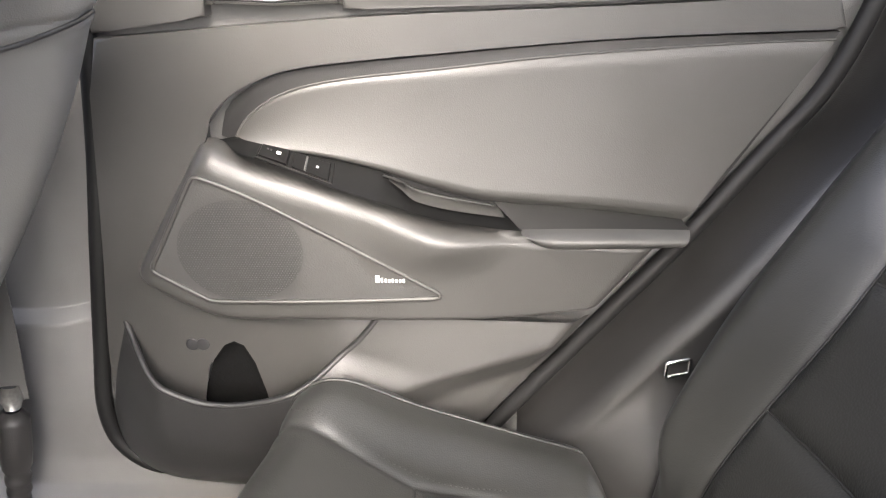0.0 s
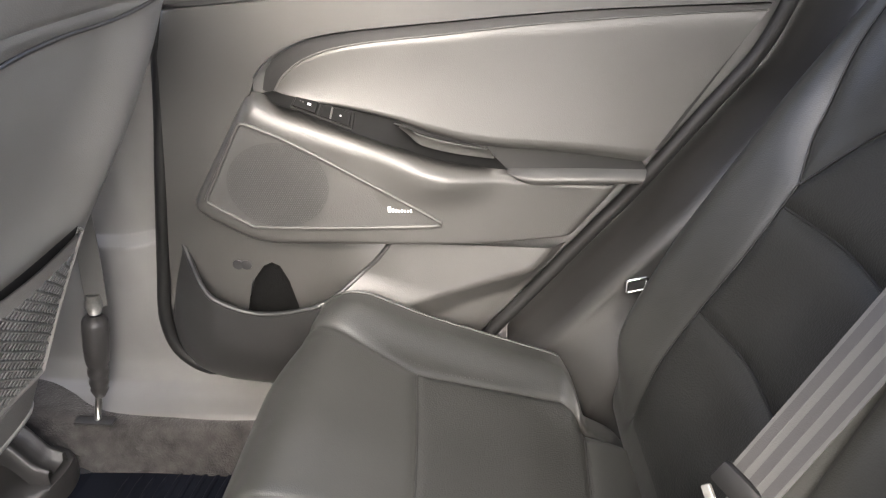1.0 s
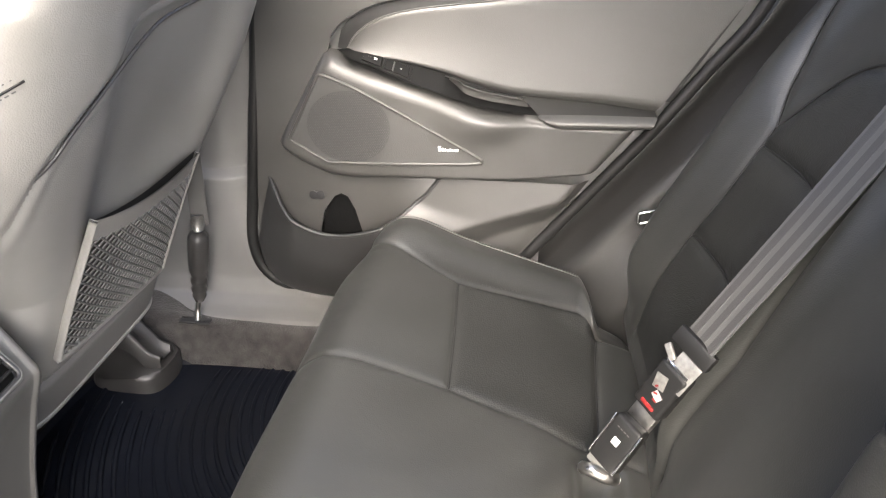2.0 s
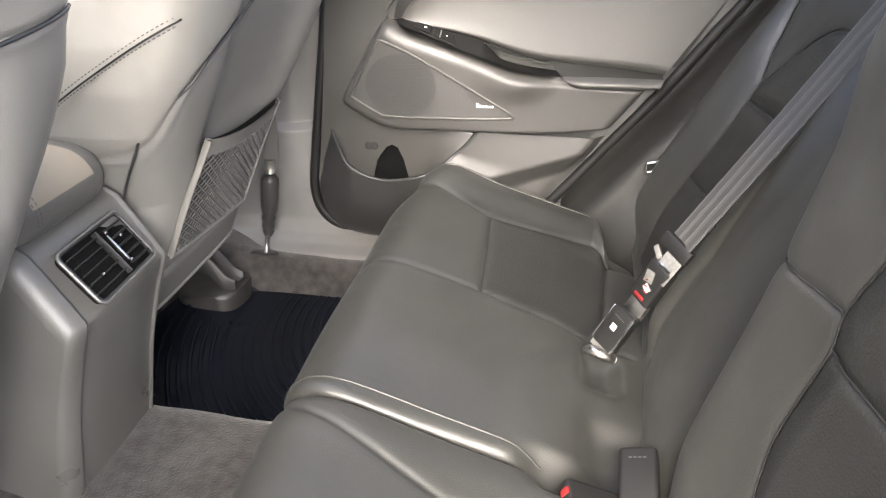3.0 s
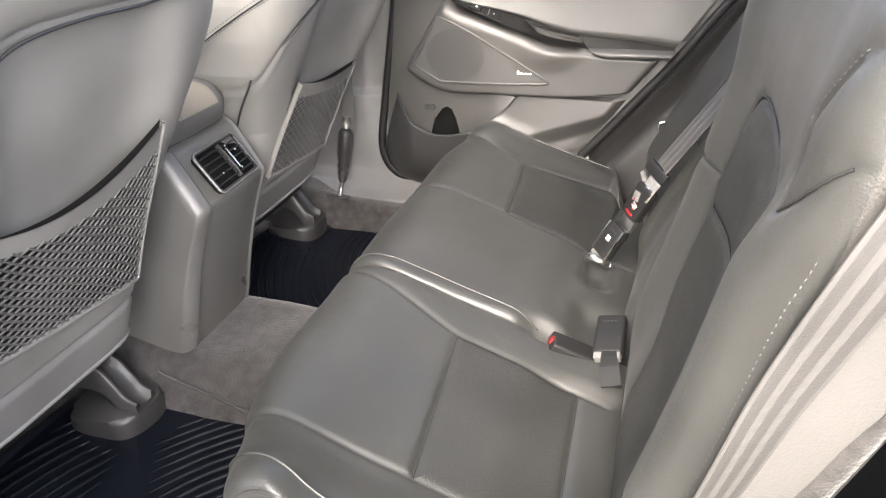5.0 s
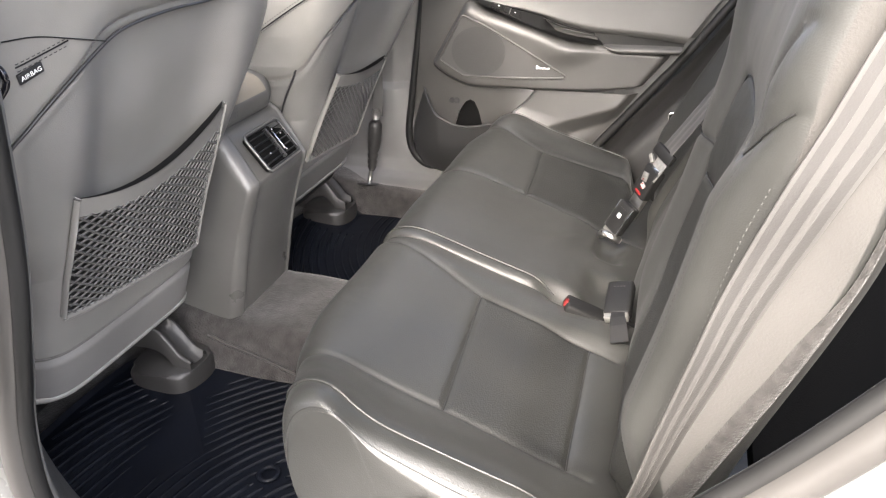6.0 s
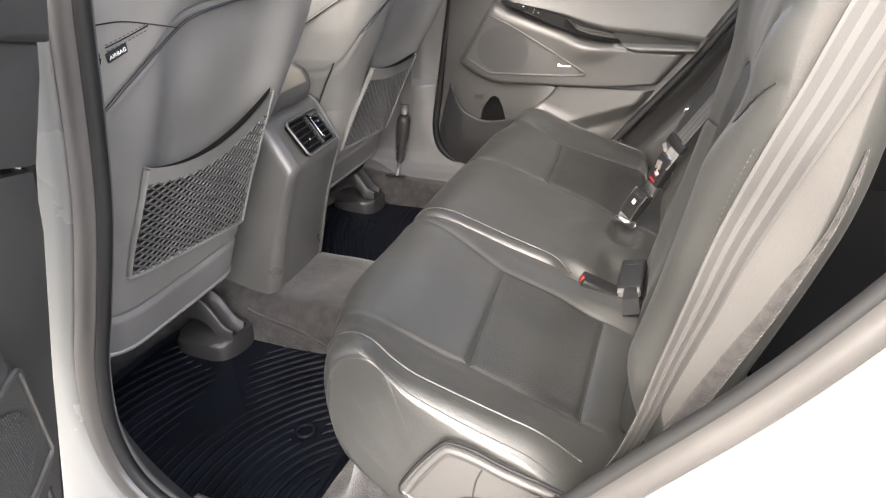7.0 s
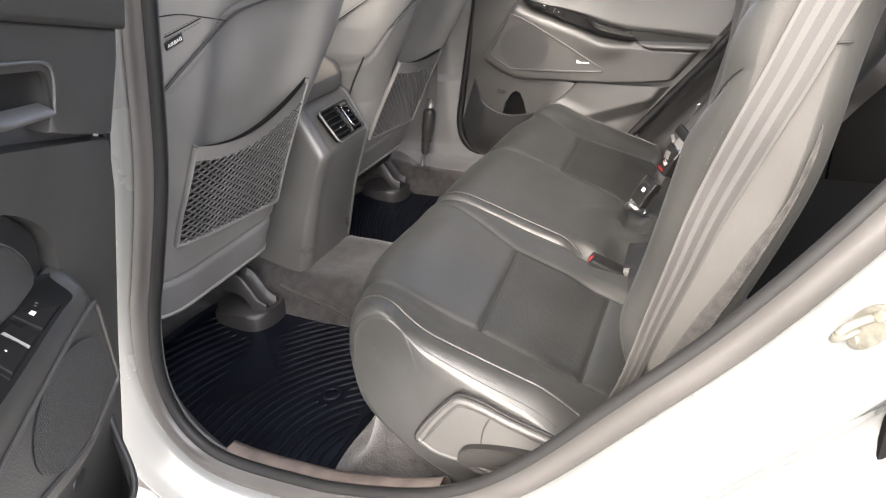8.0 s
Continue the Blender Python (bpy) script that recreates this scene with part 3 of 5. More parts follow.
    sbot = spline([(-0.246, 0.610), (-0.192, 0.597), (-0.125, 0.569), (-0.091, 0.557), (-0.015, 0.532), (0.012, 0.5265), (0.056, 0.5195), (0.090, 0.516)], 70)
    surf("switch_panel", sheet_between(stop, sbot, 0, lambda u, v: 0.006 + 0.036 * v * sstep(0, 0.10, u) + 0.004 * v, 70, 10), PIANO, door, "satin black switch panel", xf=xf, flip=True)
    ctop = spline([(-0.066, 0.571), (-0.014, 0.554), (0.051, 0.539), (0.060, 0.536)], 40)
    cbot = spline([(-0.058, 0.566), (-0.046, 0.556), (-0.028, 0.541), (0.014, 0.530), (0.072, 0.522)], 40)
    surf("pull_cup", sheet_between(ctop, cbot, 0, lambda u, v: 0.020 - 0.018 * np.sin(np.pi * v) + 0 * u, 40, 12), SOFT, door, "rounded grey pull cup", xf=xf, flip=True)
    gtop = spline([(0.060, 0.537), (0.175, 0.528), (0.276, 0.516)], 50)
    gmid = spline([(0.088, 0.516), (0.18, 0.517), (0.276, 0.516)], 50)
    gbot = spline([(0.092, 0.513), (0.104, 0.499), (0.120, 0.4915), (0.15, 0.490), (0.264, 0.494)], 50)
    surf("grip_top", sheet_between(gtop, gmid, 0, lambda u, v: 0.008 + 0.032 * v ** 0.9 + 0 * u, 50, 10), GRIP, door, "sloping dark grip face", xf=xf, flip=True)
    surf("grip_front", sheet_between(gmid, gbot, 0, lambda u, v: 0.040 + 0.016 * np.sin(np.pi * np.minimum(1, v * 1.05)) ** 0.7 - 0.012 * sstep(0.8, 1, v) + 0 * u, 50, 14), SOFT, door, "grey grip roll", xf=xf, flip=True)
    # keys lying on the sloping switch panel
    def on_panel(x, v, lift=0.0):
        zt, zb = np.interp(x, stop[:, 0], stop[:, 1]), np.interp(x, sbot[:, 0], sbot[:, 1])
        return np.array([x, -(0.006 + 0.040 * v) - lift, zt * (1 - v) + zb * v + lift])

    def key(name, x0, x1, v0, v1, h, mat, label, own, base=0.0):
        P = []
        for g, l in ((0, -0.004), (0, h * 0.7), (0.0008, h)):
            gx, gv = g, g / 0.047
            P.append([on_panel(x, v, base + l) for x, v in ((x0 + gx, v0 + gv), (x1 - gx, v0 + gv), (x1 - gx, v1 - gv), (x0 + gx, v1 - gv))])
        V = np.array(P).reshape(-1, 3)
        F = [(4 * a + b, 4 * a + (b + 1) % 4, 4 * a + 4 + (b + 1) % 4, 4 * a + 4 + b) for a in (0, 1) for b in range(4)] + [(8, 9, 10, 11)]
        return raw(name, V, F, mat, own, label, False, xf)
    bz = key("switch_bezel", -0.199, -0.118, 0.20, 0.90, 0.0012, PIANO, "black switch surround", door)
    hb = key("heater_button", -0.196, -0.166, 0.24, 0.86, 0.0035, PIANO, "black seat heater button", bz)
    rk = key("window_rocker", -0.161, -0.122, 0.28, 0.86, 0.0025, PIANO, "black window switch", bz)
    key("rocker_ridge", -0.1478, -0.1460, 0.30, 0.84, 0.0034, PLASTIC_LIGHT, "raised ridge", rk, 0.001)
    for x0, x1, v0, v1, own in ((-0.1785, -0.1740, 0.45, 0.56, hb), (-0.1890, -0.1875, 0.41, 0.47, hb), (-0.1855, -0.1840, 0.43, 0.49, hb), (-0.1362, -0.1338, 0.51, 0.57, rk)):
        key("printed_mark", x0, x1, v0, v1, 0.0006, THREAD if x0 < -0.183 else LABEL_WHITE, "pale printed mark", own, 0.0034 if own is hb else 0.0024)

    # lower lining and map pocket
    wt = spline([(-0.408, 0.383), (-0.396, 0.382), (-0.380, 0.356), (-0.345, 0.316), (-0.303, 0.294), (-0.262, 0.288), (-0.212, 0.295), (-0.160, 0.313), (-0.108, 0.352), (-0.076, 0.390)], 110)
    wb = spline([(-0.424, 0.30), (-0.434, 0.235), (-0.418, 0.176), (-0.36, 0.140), (-0.2, 0.126), (-0.05, 0.122), (0.016, 0.182), (0.070, 0.250), (0.136, 0.330), (0.180, 0.391)], 110)
    W = sheet_between(wt, wb, 0, lambda u, v: 0 * u, 130, 34)
    wx, wz = W[..., 0], W[..., 2]
    vv = np.linspace(0, 1, 34)[None]
    uu = np.linspace(0, 1, 130)[:, None]
    fold = 0.312 + 0.342 * wx
    lining = np.where(wz > fold, 0.034 - 0.16 * (wz - fold), np.maximum(0.004, 0.034 - 0.75 * (fold - wz)))
    wall = 0.062 * np.sqrt(np.clip(1 - np.maximum(0, (vv - 0.35) / 0.65) ** 2 * 0.95, 0, 1)) * (0.12 + 0.88 * sstep(0.0, 0.26, uu))
    k = sstep(0.62, 0.86, uu)
    lining = lining * (1 - 0.75 * sstep(0.90, 1.0, vv) * k)
    W[..., 1] = -(wall * (1 - k) + lining * k)
    # the wall's colour holds the shade that a deeper pocket would give
    surf("pocket_wall", W[:88], POCKET, door, "grey map pocket wall, darkened for the pocket's shade", xf=xf, flip=True)
    surf("lower_lining", W[87:], SOFT, door, "smooth grey lower lining", xf=xf, flip=True)
    Wi = W.copy()[:, :8]
    Wi[..., 1] += 0.006
    surf("pocket_inside", Wi[:85], PLASTIC, door, "", xf=xf)
    rim = W[:, 0] + np.array([0, 0.003, 0])
    tube("pocket_rim", rim, 0.0042, POCKET, door, "rounded pocket rim", False, 8, xf)
    # shallow plate blackened in place of the shade inside the bottle arch
    slab("bottle_recess", [(-0.335, 0.19), (-0.335, 0.37), (-0.21, 0.37), (-0.21, 0.19)], -0.0095, -0.007, VOID, door, "black plate for the shade in the bottle recess", 0, xf)
    for k in (-1, 1):
        a = np.linspace(0, 2 * np.pi, 20, endpoint=False)
        slab("trim_clip", np.column_stack([-0.306 + k * 0.0065 + 0.0085 * np.cos(a), 0.347 + 0.0085 * np.sin(a)]), 0.011, 0.0135, PLASTIC_DARK, door, "round black trim clip", 0.001, xf)
    pane = slab("window_pane", [(-0.34, 0.90), (-0.28, 1.14), (0.0, 1.20), (0.30, 1.19), (0.46, 1.02), (0.47, 0.90)], -0.030, -0.026, PRIVACY, door, "lightly tinted window glass", 0.001, xf)
    pane.visible_shadow = False
    return door


GRILLE = material("speaker_grille", (0.044, 0.0435, 0.042), 0.55, grain=0.25, grain_size=0.002, vor=True)
CONE = material("speaker_cone_mesh", (0.030, 0.030, 0.029), 0.55, grain=0.3, grain_size=0.002, vor=True)
build_door(Matrix.Translation((0, 0.77, 0)), "closed car door with grey vinyl trim, armrest and map pocket", True)


def swung(hinge, angle, lean, tilt):
    """The near door's place: mirrored, then swung open about its leaning hinge line."""
    inplane = pose(0, 0, 0, 0, tilt, 0)
    leaning = pose(0, 0, 0, -lean, 0, 0)
    return Matrix.Translation(hinge) @ pose(0, 0, 0, 0, 0, -angle) @ leaning @ inplane @ Matrix.Translation((0.40, 0.17, -0.5)) @ Matrix.Diagonal((1, -1, 1, 1))


build_door(swung((-0.432, -0.864, 0.502), 68.5, 10.7, -10.1), "wide open car door with grey trim and switches", False)

# ---- upholstery ----
class Pad:
    """An upholstered body: an x-z profile swept across y, rounded at both sides, with seams pressed in."""

    def __init__(self, profile, core, y0, y1, q0, qs, seams=(), relief=None, r0=0.04, r1=0.04, nu=150, ny=120, wide=None, depth=0.006, soft=0.014, close0=True, close1=True, nose=None, out=1, ease=0, lean=0.0, fine=0.005):
        C = spline(profile, nu)
        s = np.r_[0, np.cumsum(np.linalg.norm(np.diff(C, axis=0), axis=1))]
        T = np.gradient(C, axis=0)
        T /= np.linalg.norm(T, axis=1)[:, None]
        N = np.stack([T[:, 1], -T[:, 0]], 1) * out
        self.q = q0 + qs * s
        core = core(C)
        ys, inset, k = [], [], []
        sidek = np.array([0.12, 0.3, 0.5, 0.75, 1.0])
        th = np.linspace(np.pi / 2, 0, 8)[:-1]
        if close0:
            ys += [y0] * 5 + list(y0 + r0 - r0 * np.sin(th))
            inset += [r0] * 5 + list(r0 * (1 - np.cos(th)))
            k += list(sidek[::-1]) + [0] * 7
        mid = np.linspace(y0 + r0, y1 - r1, ny)
        ys += list(mid)
        inset += [0] * ny
        k += [0] * ny
        if close1:
            ys += list(y1 - r1 + r1 * np.sin(th[::-1])) + [y1] * 5
            inset += list(r1 * (1 - np.cos(th[::-1]))) + [r1] * 5
            k += [0] * 7 + list(sidek)
        self.y, inset, k = np.array(ys), np.array(inset), np.array(k)
        Q, Y = np.meshgrid(self.q, self.y, indexing="ij")
        h = np.zeros_like(Q)
        if relief is not None:
            h += relief(Q, Y)
        flat = np.stack([Q.ravel(), Y.ravel()], 1)
        d = np.full(len(flat), 1.0)
        for line in seams:
            d = np.minimum(d, seg_dist(flat, line))
        d = d.reshape(Q.shape)
        h -= depth * np.exp(-(d / soft) ** 2) + fine * np.exp(-(d / 0.0045) ** 2)
        inward = core - C
        inward /= np.linalg.norm(inward, axis=1)[:, None] + 1e-9
        X = C[:, None, 0] + N[:, None, 0] * h + inward[:, None, 0] * inset[None]
        Z = C[:, None, 1] + N[:, None, 1] * h + inward[:, None, 1] * inset[None]
        kk = k[None]
        X = np.where(kk > 0, X * (1 - kk) + core[:, None, 0] * kk, X)
        Z = np.where(kk > 0, Z * (1 - kk) + core[:, None, 1] * kk, Z)
        if nose is not None:
            X = X + nose(Q, Y) * (1 - kk)
        yy = np.broadcast_to(self.y[None], X.shape).copy()
        if wide is not None:
            yy = wide(Q, yy)
        if lean:
            # the near side slopes outward towards the floor
            yy -= lean * np.maximum(0, C[:, 1].max() - Z) * (np.clip(inset / r0, 0, 1) * (self.y < y0 + r0))[None]
        if ease:
            # even out the rounded sides along the profile
            w = np.clip(inset / max(r0, r1), 0, 1)[None]
            for A in (X, Z):
                S = A.copy()
                for _ in range(ease):
                    S[1:-1] = 0.25 * S[:-2] + 0.5 * S[1:-1] + 0.25 * S[2:]
                A[:] = A * (1 - w) + S * w
        self.P = np.stack([X, yy, Z], -1)
        self.Q, self.Y = Q, Y
        P = self.P
        fn = np.cross(P[1:, 1:] - P[:-1, :-1], P[:-1, 1:] - P[1:, :-1])
        n = np.zeros_like(P)
        for a in (slice(None, -1), slice(1, None)):
            for b in (slice(None, -1), slice(1, None)):
                n[a, b] += fn
        self.n = n / (np.linalg.norm(n, axis=2)[..., None] + 1e-12)
        c = self.n[nu // 3, len(ys) // 2]
        self.sign = 1 if c[0] * N[nu // 3, 0] + c[2] * N[nu // 3, 1] > 0 else -1
        self.n *= self.sign

    def at(self, line, n=60, lift=0.0, curve=True):
        """Places and normals along a line of (q, y)."""
        L = spline(line, n) if curve else polyline(line, n)
        q, o = (self.q, np.arange(len(self.q))) if self.q[-1] > self.q[0] else (self.q[::-1], np.arange(len(self.q))[::-1])
        fu = np.interp(L[:, 0], q, o)
        yo = self.y + np.arange(len(self.y)) * 1e-9
        fv = np.interp(L[:, 1], yo, np.arange(len(self.y)))

        def pick(A):
            u0, v0 = np.clip(fu.astype(int), 0, A.shape[0] - 2), np.clip(fv.astype(int), 0, A.shape[1] - 2)
            a, b = (fu - u0)[:, None], (fv - v0)[:, None]
            return A[u0, v0] * (1 - a) * (1 - b) + A[u0 + 1, v0] * a * (1 - b) + A[u0, v0 + 1] * (1 - a) * b + A[u0 + 1, v0 + 1] * a * b
        p, m = pick(self.P), pick(self.n)
        return p + m * lift, m

    def build(self, parent, panels, rest, rest_mat, rest_label=""):
        """Splits the sheet into panels, each (name, polygon in (q, y), material, label); what is left is the rest."""
        cq = 0.25 * (self.Q[:-1, :-1] + self.Q[1:, :-1] + self.Q[:-1, 1:] + self.Q[1:, 1:])
        cy = 0.25 * (self.Y[:-1, :-1] + self.Y[1:, :-1] + self.Y[:-1, 1:] + self.Y[1:, 1:])
        left = np.ones(cq.shape, bool)
        parts = []
        for name, poly, mat, label in panels:
            poly = np.asarray(poly, float)
            ins = np.zeros(cq.shape, bool)
            for a, b in zip(poly, np.roll(poly, -1, 0)):
                c = ((a[1] > cy) != (b[1] > cy)) & (cq < (b[0] - a[0]) * (cy - a[1]) / (b[1] - a[1] + 1e-15) + a[0])
                ins ^= c
            ins &= left
            left &= ~ins
            parts.append((name, mat, label, ins))
        main = surf(rest, self.P, rest_mat, parent, rest_label, flip=self.sign < 0, mask=left, normals=self.n)
        for name, mat, label, ins in parts:
            surf(name, self.P, mat, main, label, flip=self.sign < 0, mask=ins, normals=self.n)
        return main


# carpeted riser under the bench
RISER = [(0.20, 0.12), (0.0, 0.15), (-0.060, 0.185), (-0.085, 0.185), (-0.100, 0.16), (-0.122, 0.09), (-0.150, 0.045), (-0.200, 0.012)]
RP = Pad(RISER, lambda C: np.column_stack([np.full(len(C), 0.06), np.full(len(C), 0.06)]), -0.530, 0.69, 0.0, 1.0, relief=lambda Q, Y: 0.003 * np.sin(Y * 37) * np.sin(Q * 40), r0=0.03, r1=0.03, nu=50, ny=100)
RP.build(riser, [], "riser_carpet", CARPET, "mottled grey carpet")
box("riser_core", (0.36, 1.17, 0.14), (0.10, 0.07, 0.06), CARPET, riser, bevel=0.02)

# rear bench profile, from the bight forward, over the nose and down (x, z)
BENCH = [(0.30, 0.150), (0.275, 0.185), (0.24, 0.207), (0.15, 0.232), (0.0, 0.278), (-0.08, 0.306), (-0.135, 0.323), (-0.172, 0.324), (-0.200, 0.307), (-0.215, 0.270), (-0.212, 0.20), (-0.195, 0.13), (-0.17, 0.05)]


def BENCH_CORE(C):
    return np.column_stack([np.full(len(C), 0.06), np.full(len(C), 0.125)])


BQ = dict(q0=0.34, qs=-0.955)

# right and middle places: one cushion
R_OUT = [(-0.255, 0.655), (-0.19, 0.640), (-0.15, 0.625), (-0.005, 0.577), (0.10, 0.592), (0.23, 0.612)]
R_IN = [(-0.33, 0.245), (-0.235, 0.275), (-0.19, 0.305), (-0.15, 0.315), (0.01, 0.318), (0.163, 0.296), (0.26, 0.285)]
R_CROSS = [(-0.005, 0.577), (0.005, 0.45), (0.012, 0.318)]
R_REAR = [(0.225, 0.612), (0.215, 0.5), (0.21, 0.290)]


def relief_right(Q, Y):
    h = 0.018 * sstep(0.60, 0.665, Y) * sstep(0.28, 0.16, Q) * sstep(-0.26, -0.10, Q)
    h -= 0.010 * sstep(0.12, 0.20, Q) * (1 - sstep(0.55, 0.62, Y))
    h += 0.007 * np.exp(-((Y - 0.15) / 0.13) ** 2) * sstep(-0.3, -0.1, Q)
    h += 0.006 * np.exp(-((Y - 0.45) / 0.09) ** 2 - ((Q + 0.10) / 0.07) ** 2)
    h -= 0.035 * sstep(0.20, 0.235, Q) * sstep(0.54, 0.60, Y)
    # hollows for the belt buckles
    for q, y, a, b, dp in ((0.235, 0.055, 0.050, 0.050, 0.022), (0.205, 0.225, 0.028, 0.045, 0.022), (0.170, -0.020, 0.06, 0.035, 0.030)):
        h -= dp * np.exp(-(((Q - q) / a) ** 4 + ((Y - y) / b) ** 4))
    # soft wrinkles
    h += 0.0012 * np.sin(Q * 90 + 6 * np.sin(Y * 14)) * np.exp(-((Y - 0.17) / 0.08) ** 2 - ((Q - 0.14) / 0.08) ** 2)
    return h


def corner_right(Q, Y):
    # outer rear corner drawn in beside the backrest
    return Y - 0.075 * sstep(0.185, 0.215, Q) * sstep(0.56, 0.68, Y)


def nose_right(Q, Y):
    return 0.036 * sstep(0.50, 0.72, Y) * sstep(0.0, -0.20, Q)


def nose_left(Q, Y):
    # the front sweeps back towards the door
    return (0.055 * sstep(-0.25, -0.545, Y) + 0.050 * sstep(-0.36, -0.53, Y)) * sstep(0.02, -0.22, Q)


seat_r = tagged(new("rear_seat"), "dark grey leather rear seat, two places wide, backrest leaning back", "car seat", "rear seats")
RC = Pad(BENCH, BENCH_CORE, -0.012, 0.712, seams=[R_OUT, R_IN, R_CROSS, R_REAR], relief=relief_right, r0=0.018, r1=0.030, nu=360, ny=260, wide=corner_right, nose=nose_right, depth=0.002, soft=0.010, fine=0.0025, **BQ)
cr = RC.build(seat_r, [("front_panel", [(-0.17, 0.635), (-0.005, 0.577), (0.012, 0.318), (-0.15, 0.315), (-0.235, 0.275), (-0.42, 0.24), (-0.42, 0.66), (-0.255, 0.655)], LEATHER, "smooth dark leather front panel"),
              ("centre_panel", [(-0.005, 0.577), (0.225, 0.612), (0.21, 0.290), (0.163, 0.296), (0.012, 0.318)], LEATHER_PERF, "perforated dark leather panel"),
              ("middle_panel", [(-0.42, 0.24), (-0.235, 0.275), (-0.15, 0.315), (0.01, 0.318), (0.163, 0.296), (0.30, 0.285), (0.30, 0.0), (-0.42, 0.0)], LEATHER, "smooth middle seat panel")],
         "seat_cushion", LEATHER, "dark leather cushion with raised bolster")
for line in (R_CROSS, R_REAR):
    p, m = RC.at(line, 50, 0.0003)
    tube("seam_thread", p, 0.0009, SEAM, cr, "dark sewn seam", False, 6)
p, m = RC.at([(-0.245, 0.668), (-0.205, 0.682), (-0.16, 0.690), (0.0, 0.690), (0.12, 0.686), (0.185, 0.684)], 80, 0.001)
tube("piping", p, 0.0018, LEATHER, cr, "raised edge piping", False, 6)
p, m = RC.at([(-0.30, 0.010), (-0.20, 0.010), (0.0, 0.012), (0.10, 0.010), (0.135, 0.006)], 80, 0.0008)
tube("piping", p, 0.0017, LEATHER, cr, "raised edge piping", False, 6)
p, m = RC.at([(-0.17, 0.653), (-0.145, 0.640), (0.0, 0.592), (0.10, 0.605)], 80, 0.0012)
stitches("stitching", p, m, THREAD, cr)

# left place: its own cushion
L_IN = [(-0.33, -0.020), (-0.235, -0.024), (-0.19, -0.030), (-0.136, -0.050), (0.029, -0.106), (0.12, -0.112), (0.26, -0.124)]
L_CROSS = [(0.029, -0.106), (0.042, -0.25), (0.054, -0.388)]
L_OUT = [(-0.262, -0.405), (-0.20, -0.392), (-0.128, -0.386), (0.042, -0.388), (0.25, -0.405)]
L_REAR = [(0.215, -0.122), (0.218, -0.25), (0.222, -0.402)]


def relief_left(Q, Y):
    crest = 0.036 * sstep(-0.385, -0.505, Y) * sstep(0.30, 0.16, Q) * sstep(-0.36, -0.13, Q)
    h = crest - 0.010 * sstep(0.12, 0.20, Q) * sstep(-0.42, -0.36, Y) * (1 - sstep(-0.12, -0.09, Y))
    h += 0.006 * np.exp(-((Y + 0.06) / 0.032) ** 2) * sstep(-0.24, -0.05, Q)
    h += 0.006 * np.exp(-((Y + 0.24) / 0.09) ** 2 - ((Q + 0.10) / 0.07) ** 2)
    h -= 0.024 * np.exp(-(((Q - 0.175) / 0.05) ** 4 + ((Y + 0.012) / 0.03) ** 4))
    return h


seat_l = tagged(new("rear_seat"), "dark grey leather single rear seat, upright, beside the open door", "car seat", "rear seats")
BENCH_L = BENCH[:10] + [(-0.206, 0.225), (-0.170, 0.184), (-0.124, 0.152), (-0.04, 0.125), (0.05, 0.11)]
LC = Pad(BENCH_L, BENCH_CORE, -0.526, -0.016, seams=[L_IN, L_CROSS, L_OUT, L_REAR], relief=relief_left, r0=0.022, r1=0.018, nu=360, ny=220, nose=nose_left, ease=60, lean=0.25, depth=0.002, soft=0.010, fine=0.0025, **BQ)
cl = LC.build(seat_l, [("front_panel", [(-0.42, -0.41), (-0.262, -0.405), (-0.128, -0.386), (0.042, -0.388), (0.029, -0.106), (-0.136, -0.050), (-0.235, -0.024), (-0.42, -0.02)], LEATHER, "smooth dark leather front panel"),
              ("centre_panel", [(0.042, -0.388), (0.222, -0.402), (0.215, -0.122), (0.12, -0.112), (0.029, -0.106)], LEATHER_PERF, "perforated dark leather panel"),
              ("inner_strip", [(-0.42, -0.02), (-0.235, -0.024), (-0.136, -0.05), (0.029, -0.106), (0.12, -0.112), (0.30, -0.124), (0.30, 0.05), (-0.42, 0.05)], LEATHER, "smooth inner edge strip")],
         "seat_cushion", LEATHER, "dark leather cushion with raised bolster")
for line in (L_CROSS, L_REAR):
    p, m = LC.at(line, 50, 0.0003)
    tube("seam_thread", p, 0.0009, SEAM, cl, "dark sewn seam", False, 6)
p, m = LC.at([(-0.262, -0.405), (-0.25, -0.436), (-0.22, -0.462), (-0.16, -0.482), (-0.08, -0.492), (0.0, -0.496), (0.12, -0.498), (0.235, -0.498)], 90, 0.0012)
tube("piping", p, 0.0019, LEATHER, cl, "raised edge piping", False, 6)
for dy in (0.0, 0.0046):
    p, m = LC.at([(-0.22, -0.5206 - dy), (-0.1, -0.5206 - dy), (0.0, -0.5206 - dy), (0.22, -0.5206 - dy)], 120, 0.0008)
    stitches("stitching", p, m, THREAD, cl, 0.0035, 0.0025, 0.00045)
p, m = LC.at([(-0.22, -0.5236), (-0.1, -0.5236), (0.0, -0.5236), (0.22, -0.5236)], 120, 0.0)
tube("seam_thread", p, 0.0007, SEAM, cl, "dark sewn seam", False, 6)
# recliner trim on the cushion's side
out = spline([(-0.021, 0.170), (0.001, 0.205), (0.032, 0.241), (0.045, 0.246), (0.075, 0.242), (0.117, 0.229), (0.174, 0.216), (0.215, 0.20), (0.22, 0.16), (0.10, 0.138), (0.047, 0.147), (0.009, 0.155), (-0.014, 0.161)], 90, True)
XF = Matrix.Translation((0.021, -0.6105, 0.026)) @ pose(0, 0, 0, -14, 0, 0)
lp = slab("recliner_trim", out, -0.006, 0.0105, SIDE_TRIM, seat_l, "grey plastic side trim", 0.004, XF)
